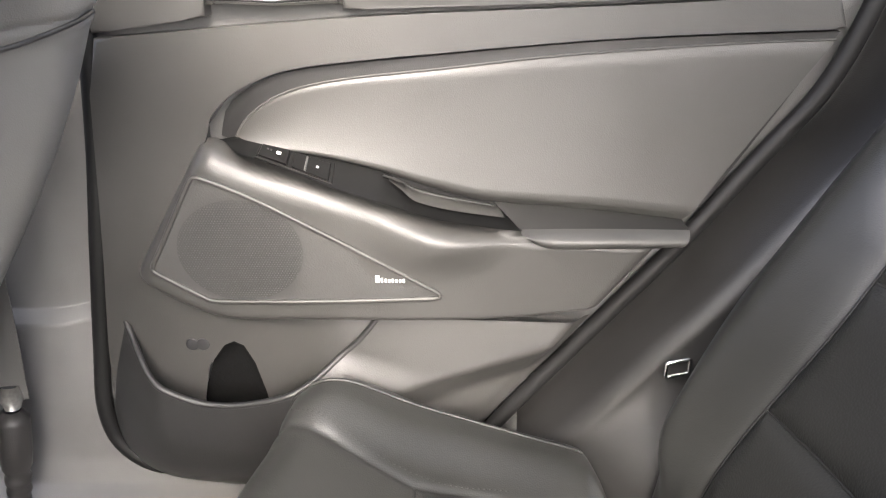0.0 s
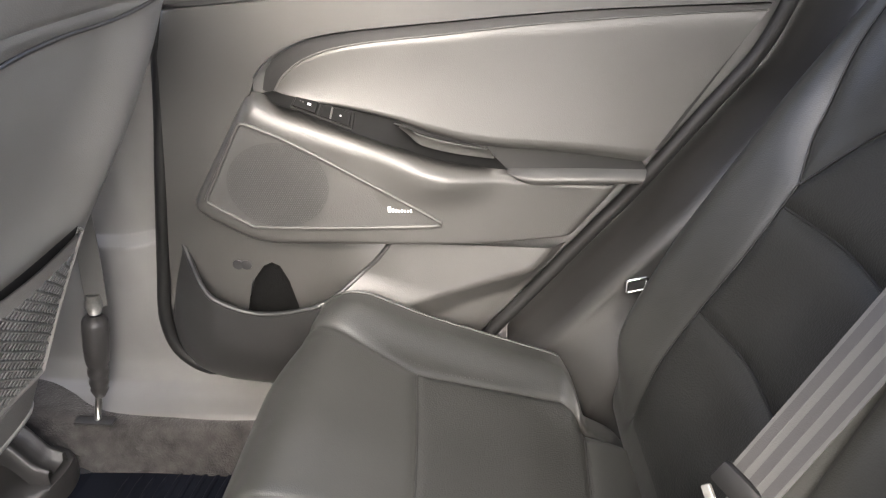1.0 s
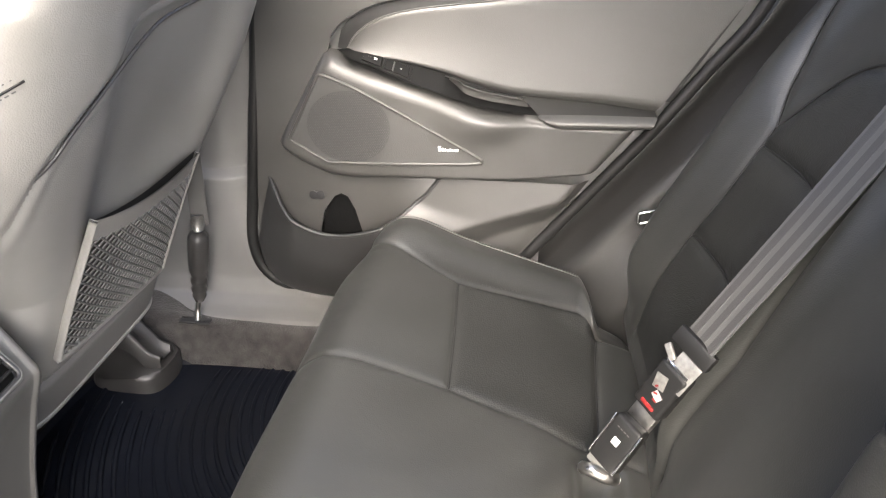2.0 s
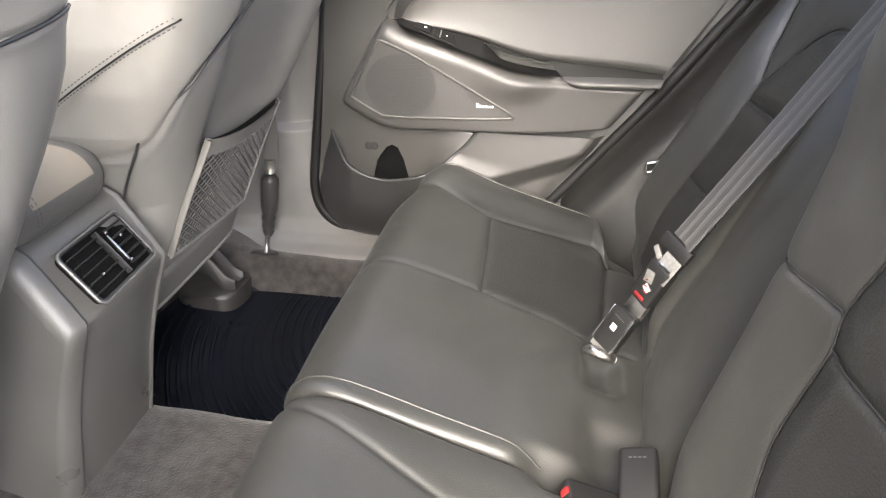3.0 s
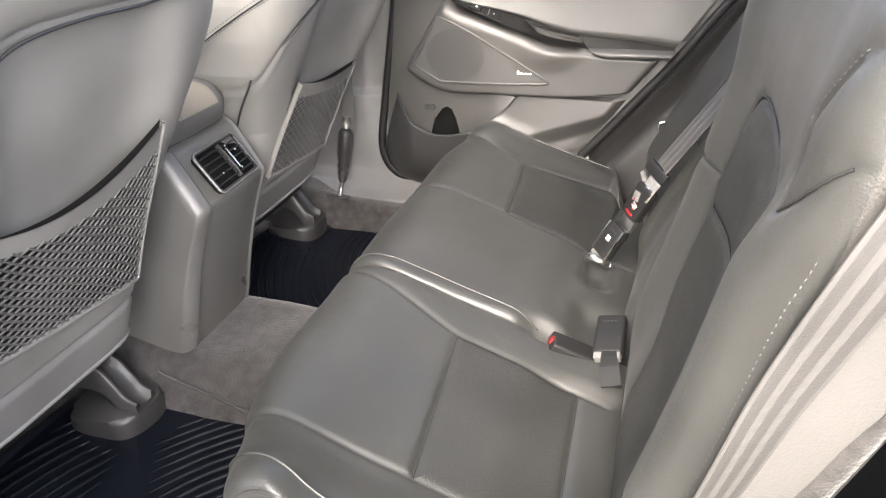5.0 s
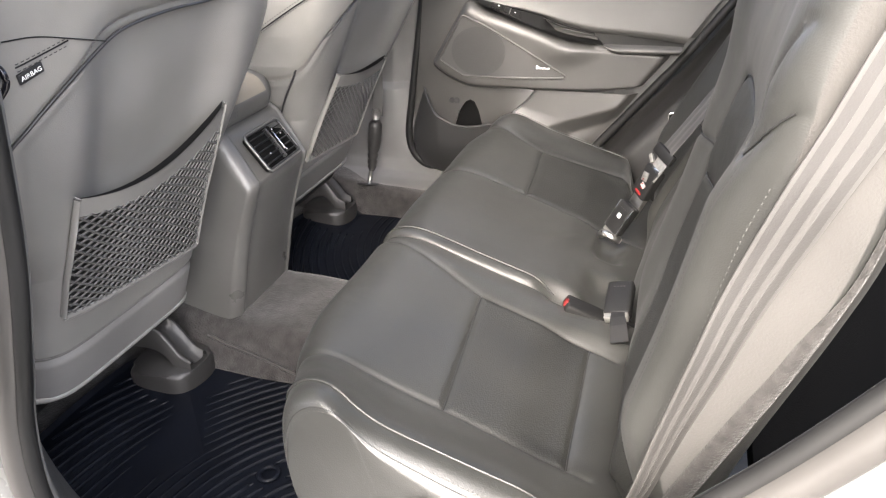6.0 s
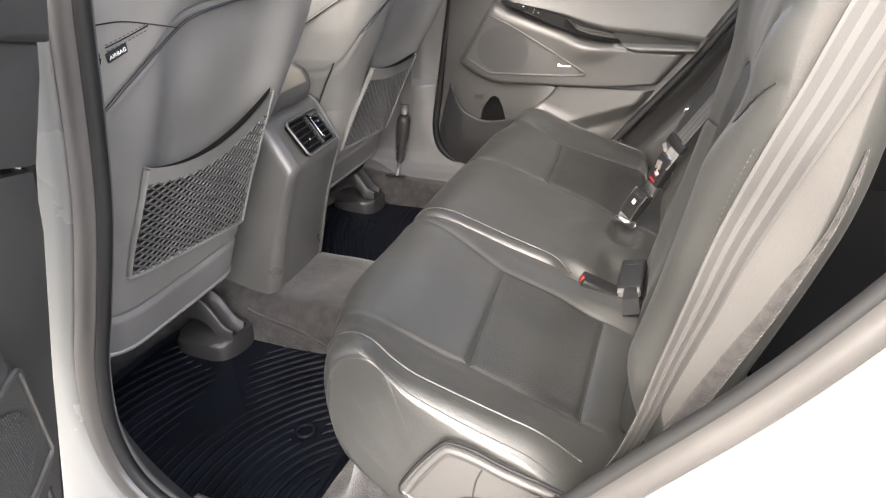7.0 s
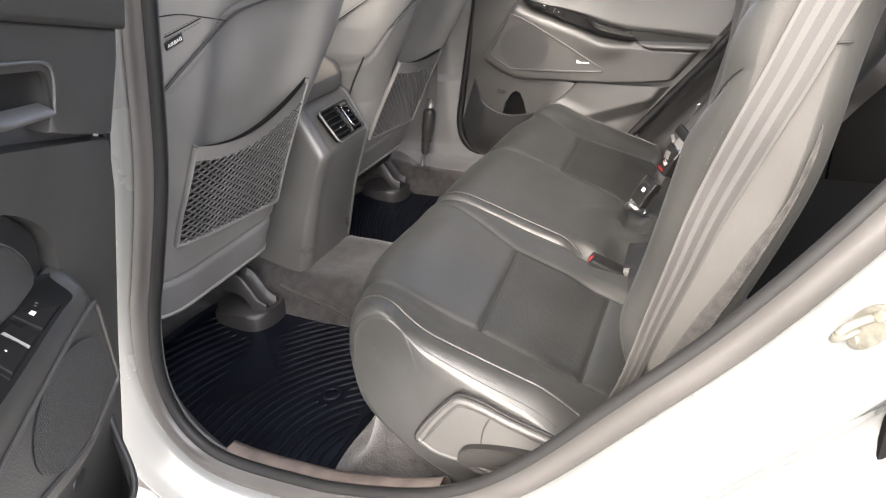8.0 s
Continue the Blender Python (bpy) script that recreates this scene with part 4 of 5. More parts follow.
flat = lambda pts, d, n=50: (lambda c: np.column_stack([c[:, 0], np.full(n, -d), c[:, 1]]))(spline(pts, n))
rim = [(-0.013, 0.168), (0.006, 0.199), (0.034, 0.234), (0.048, 0.240), (0.076, 0.2355), (0.118, 0.2235), (0.18, 0.209)]
tube("trim_rim", flat(rim, 0.009), 0.0058, SIDE_TRIM, lp, "raised rounded rim", False, 10, XF)
tube("trim_rim", flat([(-0.012, 0.166), (0.008, 0.156), (0.030, 0.1525), (0.060, 0.150), (0.10, 0.144)], 0.0095), 0.0034, SIDE_TRIM, lp, "raised rounded rim", False, 8, XF)
tube("trim_groove", np.column_stack([grow(out, 0.0015)[:, 0], np.full(90, -0.004), grow(out, 0.0015)[:, 1]]), 0.0028, RUBBER, lp, "dark joint line", True, 6, XF)
tube("trim_groove", flat([(-0.006, 0.168), (0.011, 0.193), (0.036, 0.2265), (0.050, 0.2325), (0.076, 0.2285), (0.118, 0.2165), (0.18, 0.202)], 0.0098), 0.0010, SEAM, lp, "dark joint line", False, 6, XF)
tube("trim_groove", flat([(0.089, 0.225), (0.084, 0.214), (0.081, 0.204), (0.0785, 0.182)], 0.0096), 0.0017, SEAM, lp, "dark joint line", False, 6, XF)
lever = spline([(0.052, 0.155), (0.053, 0.173), (0.074, 0.183), (0.122, 0.191), (0.165, 0.192), (0.20, 0.186), (0.195, 0.176), (0.124, 0.168), (0.084, 0.157), (0.060, 0.152)], 60, True)
slab("recliner_lever", lever, 0.008, 0.026, GRIP, lp, "dark grey recliner lever", 0.005, XF)


# ---- rear backrests ----
def back_profile(zs, xs, z0=0.20, top=0.86, thick=0.11, back=None):
    f = lambda z: float(np.interp(z, zs, xs))
    prof = [(f(z0) + 0.05, z0 - 0.06), (f(z0) + 0.012, z0 - 0.02), (f(0.26), 0.26), (f(0.35) - 0.004, 0.35), (f(0.50), 0.50), (f(0.62), 0.62), (f(0.74), 0.74), (f(top) , top - 0.02), (f(top) + 0.03, top + 0.015), (f(top) + thick, top), (f(0.6) + thick, 0.6), (f(0.3) + thick, 0.3), (f(z0) + thick, z0 - 0.02)]
    if back:
        prof = prof[:9] + back

    def core(C):
        z = np.clip(C[:, 1], 0.19, top - 0.04)
        return np.column_stack([np.interp(z, zs, xs) + thick * 0.5, z])
    return prof, core


prof, core = back_profile([0.14, 0.20, 0.35, 0.45, 0.556, 0.654, 0.80, 0.90], [0.215, 0.238, 0.300, 0.350, 0.405, 0.462, 0.54, 0.595])
rb_seams = [[(0.24, 0.573), (0.30, 0.570), (0.39, 0.572), (0.48, 0.572), (0.56, 0.578)],
            [(0.56, 0.578), (0.60, 0.60), (0.64, 0.612), (0.72, 0.640), (0.80, 0.655)],
            [(0.56, 0.578), (0.62, 0.545), (0.665, 0.50), (0.68, 0.44), (0.66, 0.37), (0.60, 0.325), (0.50, 0.30), (0.36, 0.285), (0.24, 0.285)],
            [(0.535, 0.572), (0.545, 0.45), (0.540, 0.312)],
            [(0.395, 0.570), (0.41, 0.44), (0.405, 0.29)],
            [(0.24, 0.245), (0.40, 0.245), (0.60, 0.28), (0.72, 0.33), (0.80, 0.36)]]


def relief_rb(Q, Y):
    h = 0.036 * np.exp(-((Y - 0.650) / 0.052) ** 2) * sstep(0.22, 0.32, Q) * (1 - sstep(0.60, 0.80, Q) * 0.5)
    h += 0.022 * np.exp(-((Y - 0.268) / 0.035) ** 2) * sstep(0.22, 0.3, Q)
    h += 0.010 * np.exp(-((Y - 0.10) / 0.10) ** 2) - 0.008 * np.exp(-((Y - 0.43) / 0.09) ** 2)
    h += 0.012 * np.exp(-((Q - 0.32) / 0.06) ** 2 - ((Y - 0.43) / 0.10) ** 2)
    return h


def wide_rb(Q, Y):
    return Y - 0.055 * (1 - sstep(0.25, 0.47, Q)) * sstep(0.58, 0.74, Y)


RB = Pad(prof, core, 0.005, 0.735, q0=0.145, qs=0.885, seams=rb_seams, relief=relief_rb, r0=0.03, r1=0.045, nu=520, ny=260, wide=wide_rb, depth=0.0055, out=-1, fine=0.0035)
rb = RB.build(seat_r, [("centre_panel", [(0.24, 0.573), (0.39, 0.572), (0.56, 0.578), (0.62, 0.545), (0.665, 0.50), (0.68, 0.44), (0.66, 0.37), (0.60, 0.325), (0.50, 0.30), (0.36, 0.285), (0.24, 0.285)], LEATHER_PERF, "perforated dark leather panel"),
              ("middle_panel", [(0.24, 0.245), (0.40, 0.245), (0.60, 0.28), (0.72, 0.33), (0.80, 0.36), (0.80, 0.04), (0.24, 0.04)], LEATHER, "smooth middle panel")],
         "backrest", LEATHER, "dark leather backrest bolsters")
for line in rb_seams[:5]:
    p, m = RB.at(line, 80, 0.0006)
    tube("seam_thread", p, 0.0015, SEAM, rb, "dark sewn seam", False, 6)
p, m = RB.at([(0.33, 0.700), (0.45, 0.712), (0.60, 0.716), (0.72, 0.712)], 70, 0.001)
tube("piping", p, 0.0018, LEATHER, rb, "raised edge piping", False, 6)

prof, core = back_profile([0.14, 0.18, 0.25, 0.41, 0.56, 0.68, 0.79, 0.90], [0.232, 0.242, 0.258, 0.300, 0.331, 0.357, 0.378, 0.402], thick=0.06, back=[(0.484, 0.872), (0.464, 0.805), (0.454, 0.747), (0.440, 0.639), (0.416, 0.554), (0.362, 0.40), (0.320, 0.25)])
L_ARCH = spline([(0.22, -0.235), (0.30, -0.228), (0.365, -0.208), (0.41, -0.176), (0.457, -0.154), (0.511, -0.153), (0.555, -0.156), (0.583, -0.148), (0.62, -0.157), (0.664, -0.174), (0.686, -0.200), (0.695, -0.262), (0.692, -0.325), (0.684, -0.362), (0.668, -0.385), (0.641, -0.399), (0.607, -0.413), (0.55, -0.428), (0.42, -0.438), (0.22, -0.440)], 120)
lb_seams = [L_ARCH,
            [(0.583, -0.146), (0.576, -0.10), (0.567, -0.050), (0.560, -0.010)],
            [(0.556, -0.158), (0.571, -0.26), (0.578, -0.343), (0.574, -0.400), (0.565, -0.424)],
            [(0.690, -0.500), (0.725, -0.493), (0.751, -0.493), (0.78, -0.515), (0.80, -0.535)],
            [(0.690, -0.500), (0.715, -0.527), (0.74, -0.548)]]


def sunk(poly, Q, Y, w=0.012):
    """0 outside an outline, rising to 1 within w of it."""
    d = seg_dist(np.stack([Q.ravel(), Y.ravel()], 1), poly).reshape(Q.shape)
    return sstep(0, w, d) * inside(poly, Q, Y)


def relief_lb(Q, Y):
    h = 0.016 * np.exp(-((Y + 0.060) / 0.060) ** 2) * sstep(0.24, 0.36, Q)
    h += 0.030 * np.exp(-(np.abs(Y + 0.505) / 0.052) ** 2.4) * sstep(0.22, 0.36, Q) * (1 - 0.75 * sstep(0.64, 0.73, Q))
    h += 0.012 * sstep(0.66, 0.76, Q)
    h += 0.007 * sunk(L_ARCH, Q, Y, 0.045)
    h -= 0.055 * sstep(0.43, 0.30, Q) * sstep(-0.37, -0.45, Y)
    h -= 0.008 * np.exp(-((Y + 0.31) / 0.09) ** 2) * (1 - sstep(0.60, 0.72, Q))
    h += 0.012 * np.exp(-((Q - 0.32) / 0.06) ** 2 - ((Y + 0.23) / 0.08) ** 2)
    return h


LB = Pad(prof, core, -0.555, -0.006, q0=0.145, qs=0.952, seams=lb_seams, relief=relief_lb, r0=0.030, r1=0.03, nu=520, ny=220, depth=0.0020, out=-1, fine=0.0032)
lb = LB.build(seat_l, [("centre_panel", L_ARCH, LEATHER_PERF, "perforated dark leather panel"),
              ("side_lining", [(0.0, -0.5545), (3, -0.5545), (3, -0.6), (0.0, -0.6)], FELT, "pale grey side lining")],
         "backrest", LEATHER, "dark leather backrest bolsters")
for line in [L_ARCH[8:-8]] + lb_seams[1:3] + lb_seams[4:]:
    p, m = LB.at([tuple(v) for v in line], 110, 0.0016)
    tube("seam_thread", p, 0.0010, SEAM, lb, "dark sewn seam", False, 6)
for dy in (0.0, 0.007):
    p, m = LB.at([(0.26, -0.520 - 4 * dy), (0.40, -0.522 - 4 * dy), (0.60, -0.522 - 4 * dy), (0.69, -0.523 - 4 * dy)], 120, 0.0008)
    stitches("stitching", p, m, THREAD, lb, 0.0035, 0.0025, 0.0004)


# darker felt behind the pale side lining, a short sewn joint near the top, stitched upper bolster
fa_ = spline([(0.4465, 0.690), (0.442, 0.663), (0.428, 0.605), (0.402, 0.552), (0.385, 0.512), (0.360, 0.46), (0.325, 0.38), (0.295, 0.30)], 40)
fb_ = spline([(0.448, 0.690), (0.447, 0.663), (0.438, 0.618), (0.422, 0.567), (0.403, 0.514), (0.382, 0.462), (0.348, 0.38), (0.315, 0.30)], 40)
FP2 = np.stack([np.column_stack([fa_[:, 0] * (1 - k) + fb_[:, 0] * k, np.full(40, -0.5555 - d), fa_[:, 1] * (1 - k) + fb_[:, 1] * k]) for k, d in ((0, 0), (0.06, 0.0022), (0.5, 0.0026), (0.97, 0.002), (1, 0))], 1)
surf("felt_edge", FP2, FELT_DARK, lb, "dark needle felt edge", flip=True)
tube("seam_thread", [(0.434, -0.5565, 0.765), (0.446, -0.5567, 0.768), (0.458, -0.5565, 0.769)], 0.0012, SEAM, lb, "dark sewn seam", False, 6)
for line in ([(0.690, -0.500), (0.725, -0.493), (0.751, -0.493), (0.78, -0.515), (0.80, -0.535)],):
    for dy in (0.004,):
        p, m = LB.at([(a, b + dy) for a, b in line], 90, 0.0012)
        stitches("stitching", p, m, THREAD, lb, 0.0035, 0.0025, 0.0004)


# ---- front seats: seen from behind ----
def front_seat(yc, lean, x_at, label, net, rise=0.0, wide=1.0):
    st = tagged(new("front_seat"), label, "car seat", "front seats")
    nq = 240
    half = [math.asin(v ** (1 / 0.3)) for v in np.linspace(0, 0.9, 90)]
    half += list(np.linspace(half[-1], 0.8 * np.pi, 70)[1:])
    phi = np.array([-a for a in half[:0:-1]] + half)
    nf = len(phi)
    z = np.linspace(0.235, 0.92, nq)
    W = np.interp(z, [0.235, 0.45, 0.52, 0.58, 0.64, 0.70, 0.78, 0.83, 0.88, 0.92], [0.188, 0.212, 0.247, 0.275, 0.290, 0.298, 0.298, 0.28, 0.235, 0.14]) * np.interp(z, [0.50, 0.60, 0.72], [wide, wide + 0.2 * (1 - wide), 1 + 0.4 * (1 - wide)])
    xr = x_at + lean * (z - 0.55) + 0.012 * np.exp(-((z - 0.66) / 0.16) ** 2)
    D = np.interp(z, [0.235, 0.4, 0.8, 0.92], [0.14, 0.20, 0.18, 0.08])
    c, s = np.cos(phi), np.sin(phi)
    sy = np.sign(s) * np.abs(s) ** 0.3
    sx = 1 - np.sign(c) * np.abs(c) ** 0.3
    P = np.zeros((nq, nf, 3))
    P[..., 0] = xr[:, None] - D[:, None] * sx[None]
    P[..., 1] = yc + W[:, None] * sy[None]
    P[..., 2] = z[:, None]
    # piping line where the vinyl back meets the leather bolster: an arch (half width, height)
    top_arch = spline([(-0.2585 * wide, 0.555), (-0.256 * wide, 0.61), (-0.245, 0.65), (-0.220, 0.678), (-0.190, 0.700), (-0.125, 0.739), (-0.08, 0.755), (0.0, 0.761), (0.10, 0.760), (0.20, 0.766), (0.30, 0.776)], 110)
    top_arch[:, 1] += rise
    flat_y, flat_z = P[..., 1] - yc, P[..., 2]
    A = seg_dist(np.stack([flat_y.ravel(), flat_z.ravel()], 1), top_arch).reshape(flat_y.shape)
    shell_area = np.vstack([top_arch, [(0.6, 0.776 + rise), (0.6, 0.0), (-0.6, 0.0), (-0.6, 0.555 + rise)]])
    A = np.where(inside(shell_area, flat_y, flat_z), -A, A)
    groove = 0.004 * np.exp(-(A / 0.005) ** 2) + 0.003 * sstep(0.0, 0.02, -A) * sstep(0.46, 0.60, z)[:, None]
    n = np.cross(np.gradient(P, axis=0), np.gradient(P, axis=1))
    n /= np.linalg.norm(n, axis=2)[..., None] + 1e-12
    if n[nq // 2, nf // 2, 0] < 0:
        n = -n
    # shallow dished knee area in the shell
    dish = 0.026 * np.exp(-((P[..., 1] - yc - 0.02) / (0.155 * wide)) ** 6) * np.exp(-((P[..., 2] - 0.635) / 0.135) ** 6) + 0.006 * np.exp(-((P[..., 2] - 0.305) / 0.006) ** 2)
    P = P - n * (groove + dish)[..., None]
    cA = 0.25 * (A[:-1, :-1] + A[1:, :-1] + A[:-1, 1:] + A[1:, 1:])
    fl = np.cross(P[nq // 2 + 1, nf // 2] - P[nq // 2, nf // 2], P[nq // 2, nf // 2 + 1] - P[nq // 2, nf // 2])[0] < 0
    cz_ = np.broadcast_to((0.5 * (z[1:] + z[:-1]))[:, None], cA.shape)
    # shell and bolsters carry missing light in their pale base colours
    surf("back_shell", P, SHELL, st, "dark grey vinyl seat back, coloured paler as if lit", flip=fl, mask=(cA < 0) & (cz_ >= 0.305))
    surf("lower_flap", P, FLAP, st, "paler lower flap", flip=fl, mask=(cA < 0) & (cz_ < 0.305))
    surf("back_bolster", P, BOLSTER, st, "dark leather bolsters, coloured paler as if lit", flip=fl, mask=cA >= 0)
    def on(y, zz, lift):
        k = np.clip(np.abs(np.array(y) - yc) / np.interp(zz, z, W), 0, 0.995)
        f = k ** (1 / 0.3)
        x = np.interp(zz, z, xr) - np.interp(zz, z, D) * (1 - np.sqrt(1 - f * f) ** 0.3)
        return np.stack([x + lift, np.array(y), np.array(zz)], -1)
    full = top_arch[np.abs(top_arch[:, 0]) < 0.93 * np.interp(top_arch[:, 1], z, W)]
    line = on(yc + full[:, 0], full[:, 1], -0.0015)
    if rise:
        # the far seat shows the line running on down its side
        low = np.array([(x_at - 0.094, yc - 0.232, 0.470), (x_at - 0.068, yc - 0.250, 0.510), (x_at - 0.040, yc - 0.261, 0.552), (x_at - 0.012, yc - 0.262, 0.597)])
        line = spline(np.vstack([low, line[line[:, 2] > 0.635][::6]]), 160)
    tube("piping", line, 0.0020, PLASTIC_DARK, st, "dark piping", False, 6)
    # bottom edge strip and seat base
    bot = spline([(P[0, k, 0] - 0.004, P[0, k, 1], P[0, k, 2] - 0.004) for k in range(30, nf - 30, 16)], 60)
    tube("shell_lip", bot, 0.005, SHELL, st, "pale lower lip", False, 8)
    box("seat_base", (0.42, 0.44, 0.10), (x_at - 0.42, yc, 0.20), RUBBER, st, "dark seat base", 0.03, None, 3)
    box("seat_cushion", (0.48, 0.50, 0.13), (x_at - 0.46, yc, 0.31), LEATHER, st, "dark leather seat cushion", 0.05, None, 4)

    # elastic net pocket
    y0, y1 = net[0], net[1]
    zb0, zb1, zt0, zt1, sag = net[2:]

    def pocket(u, v):
        u, v = np.asarray(u, float), np.asarray(v, float)
        y = y0 + (y1 - y0) * u
        zt = zt0 + (zt1 - zt0) * u ** 2.4 - sag * np.sin(np.pi * u ** 0.9)
        zb = zb0 + (zb1 - zb0) * u
        bulge = 0.006 + 0.012 * np.sin(np.pi * u) ** 0.5 * v ** 1.3
        return on(y, zb + (zt - zb) * v, bulge)
    U, V = np.meshgrid(np.linspace(0, 1, 40), np.linspace(0.86, 1, 8), indexing="ij")
    B = pocket(U, V)
    pk = surf("net_pocket", B, SHELL, st, "plain elastic top band", flip=True)
    B2 = B.copy()
    B2[..., 0] -= 0.003
    surf("band_back", B2, SHELL, pk, "")
    # black sheet put in for the pocket's inner shade and the slit above its band
    U, V = np.meshgrid(np.linspace(0.01, 0.99, 40), np.linspace(0.02, 1.0, 24), indexing="ij")
    V = V * (1 + 0.025 * U ** 2)
    L = pocket(U, V)
    L[..., 0] -= (0.006 + 0.012 * np.sin(np.pi * U) ** 0.5 * V ** 1.3) - 0.0025
    surf("pocket_back", L, VANE, pk, "black sheet for the shade inside the pocket", flip=True)
    uu = np.linspace(0, 1, 50)
    for a, b, r in ((uu * 0, uu, 0.0055), (uu * 0 + 1, uu, 0.004), (uu, uu * 0, 0.005)):
        tube("pocket_border", pocket(a, b), r, SHELL, pk, "vinyl pocket border", False, 10, None, 0.4, (1, 0, 0))
    nu_, nv_ = 14, 13
    V_, F_ = [], []

    def strand(us, vs):
        p = pocket(us, vs)
        k = len(V_)
        d = np.gradient(p, axis=0)
        w = np.column_stack([0 * d[:, 0], -d[:, 2], d[:, 1]])
        w *= 0.0021 / (np.linalg.norm(w, axis=1)[:, None] + 1e-9)
        for q, o in zip(p, w):
            V_.extend([q + o, q + (0.0014, 0, 0), q - o, q + (-0.001, 0, 0)])
        for i in range(len(p) - 1):
            for j in range(4):
                a, b = k + 4 * i + j, k + 4 * i + (j + 1) % 4
                F_.append((a, b, b + 4, a + 4))
    for sgn in (1, -1):
        for k in range(-nv_, nu_ + nv_):
            tt = np.linspace(0, 1, 30)
            us = (k + sgn * tt * nv_) / nu_
            vs = tt * 0.87
            keep = (us >= 0) & (us <= 1)
            if keep.sum() > 1:
                strand(us[keep], vs[keep])
    ob = raw("pocket_net", V_, F_, NET, pk, "open elastic diamond net", True)
    ob["kind"] = "stuff"
    return st, on


SR, on_r = front_seat(0.395, 0.46, -0.396, "grey leather front seat back with net pocket, facing the bench", (0.243, 0.530, 0.342, 0.312, 0.540, 0.512, 0.020), -0.012)
SL, on_l = front_seat(-0.325, 0.36, -0.408, "grey leather front seat back with net pocket, beside the open door", (-0.482, -0.178, 0.383, 0.345, 0.566, 0.600, 0.024), 0.0, 0.915)


def skin_at(on, y, zz, lift=0.001):
    """A point on a front seat's back and the normal there."""
    e = 0.004
    a, b, c = on(y, zz, 0.0), on(y + e, zz, 0.0), on(y, zz + e, 0.0)
    m = np.cross(b - a, c - a)
    m /= np.linalg.norm(m)
    return a + m * lift, m


def seat_seam(seat, on, mir, line, rows):
    """A sewn seam on a front seat's bolster: a pressed line with rows of stitches beside it."""
    L = spline(line, 40)
    pts = [skin_at(on, mir * y, zz, 0.0006) for y, zz in L]
    p, m = np.array([a for a, _ in pts]), np.array([b for _, b in pts])
    tube("seam", p, 0.0008, RUBBER, seat, "dark sewn seam", False, 6)
    t = np.gradient(p, axis=0)
    s = np.cross(t / np.linalg.norm(t, axis=1)[:, None], m)
    for o in rows:
        stitches("stitching", p + s * o + m * 0.001, m, THREAD, seat)


side_line = spline([(-0.54, 0.106, 0.606), (-0.48, 0.101, 0.645), (-0.417, 0.099, 0.682), (-0.364, 0.100, 0.711), (-0.325, 0.118, 0.731)], 50)
side_n = np.column_stack([np.linspace(0.0, 0.6, 50), np.full(50, -0.9), np.full(50, 0.1)])
for dz in (-0.004, 0.006):
    stitches("stitching", side_line + np.array([0, 0, dz]) + side_n * 0.001, side_n, THREAD, SR)
tube("seam", side_line, 0.0012, RUBBER, SR, "dark sewn seam", False, 6)
seat_seam(SL, on_l, 1, [(-0.574, 0.772), (-0.539, 0.770), (-0.495, 0.760), (-0.440, 0.746)], ())
seat_seam(SL, on_l, 1, [(-0.562, 0.7445), (-0.53, 0.7515), (-0.497, 0.7585)], (-0.004, 0.004))
tq, tn = skin_at(on_l, -0.548, 0.737, 0.003)
tp, t_z = Vector(tq), Vector(tn)
t_x = Vector((0.39, 0.90, 0.20))
t_x = (t_x - t_z * t_x.dot(t_z)).normalized()
t_y = t_z.cross(t_x)
TAG = Matrix(((t_x.x, t_y.x, t_z.x, tp.x), (t_x.y, t_y.y, t_z.y, tp.y), (t_x.z, t_y.z, t_z.z, tp.z), (0, 0, 0, 1)))
tag = box("airbag_tag", (0.030, 0.0115, 0.003), (0, 0, 0), PLASTIC_DARK, SL, "black cloth tag", 0.001)
tag.matrix_local = TAG
cu = bpy.data.curves.new("tag_text", "FONT")
cu.body, cu.size, cu.align_x, cu.align_y, cu.extrude = "AIRBAG", 0.0072, "CENTER", "CENTER", 0.0003
t_ob = new("tag_text", cu)
t_ob.parent = tag
cu.materials.append(LABEL_WHITE)
t_ob.matrix_local = pose(0, 0, 0.0018)

tube("belt_guide", spline([(tq[0] - 0.022, tq[1] - 0.034, tq[2] + 0.016), (tq[0] - 0.006, tq[1] - 0.029, tq[2] + 0.012), (tq[0] - 0.003, tq[1] - 0.028, tq[2] - 0.004), (tq[0] - 0.016, tq[1] - 0.031, tq[2] - 0.020)], 24), 0.0035, GLOSS_BLACK, SL, "small black hook")

# ---- centre console ----
con = tagged(new("centre_console"), "grey plastic centre console with rear air vents and leather lid", "console")
CON = [(-0.530, 0.07), (-0.512, 0.14), (-0.486, 0.25), (-0.455, 0.345), (-0.436, 0.395), (-0.442, 0.415), (-0.478, 0.476), (-0.492, 0.494), (-0.52, 0.504), (-0.60, 0.508), (-0.95, 0.50)]


def CON_CORE(C):
    return np.column_stack([np.full(len(C), -0.80), np.full(len(C), 0.06)])


def relief_con(Q, Y):
    return 0.003 * np.exp(-((Y - 0.055) / 0.06) ** 4) - 0.0035 * sstep(-0.030, -0.025, Y) * sstep(0.150, 0.145, Y)


PC = Pad(CON, CON_CORE, -0.058, 0.160, q0=0.0, qs=1.0, relief=relief_con, r0=0.026, r1=0.012, nu=150, ny=110)
PC.build(con, [], "console_body", CONSOLE, "grey plastic console body")
VC = Vector((-0.4600, 0.055, 0.4405)) + Vector((0.796, 0.095, 0.597)) * 0.0075
VR = Matrix(((-0.094, -0.598, 0.796), (0.995, -0.02, 0.095), (-0.041, 0.801, 0.597))).to_4x4()
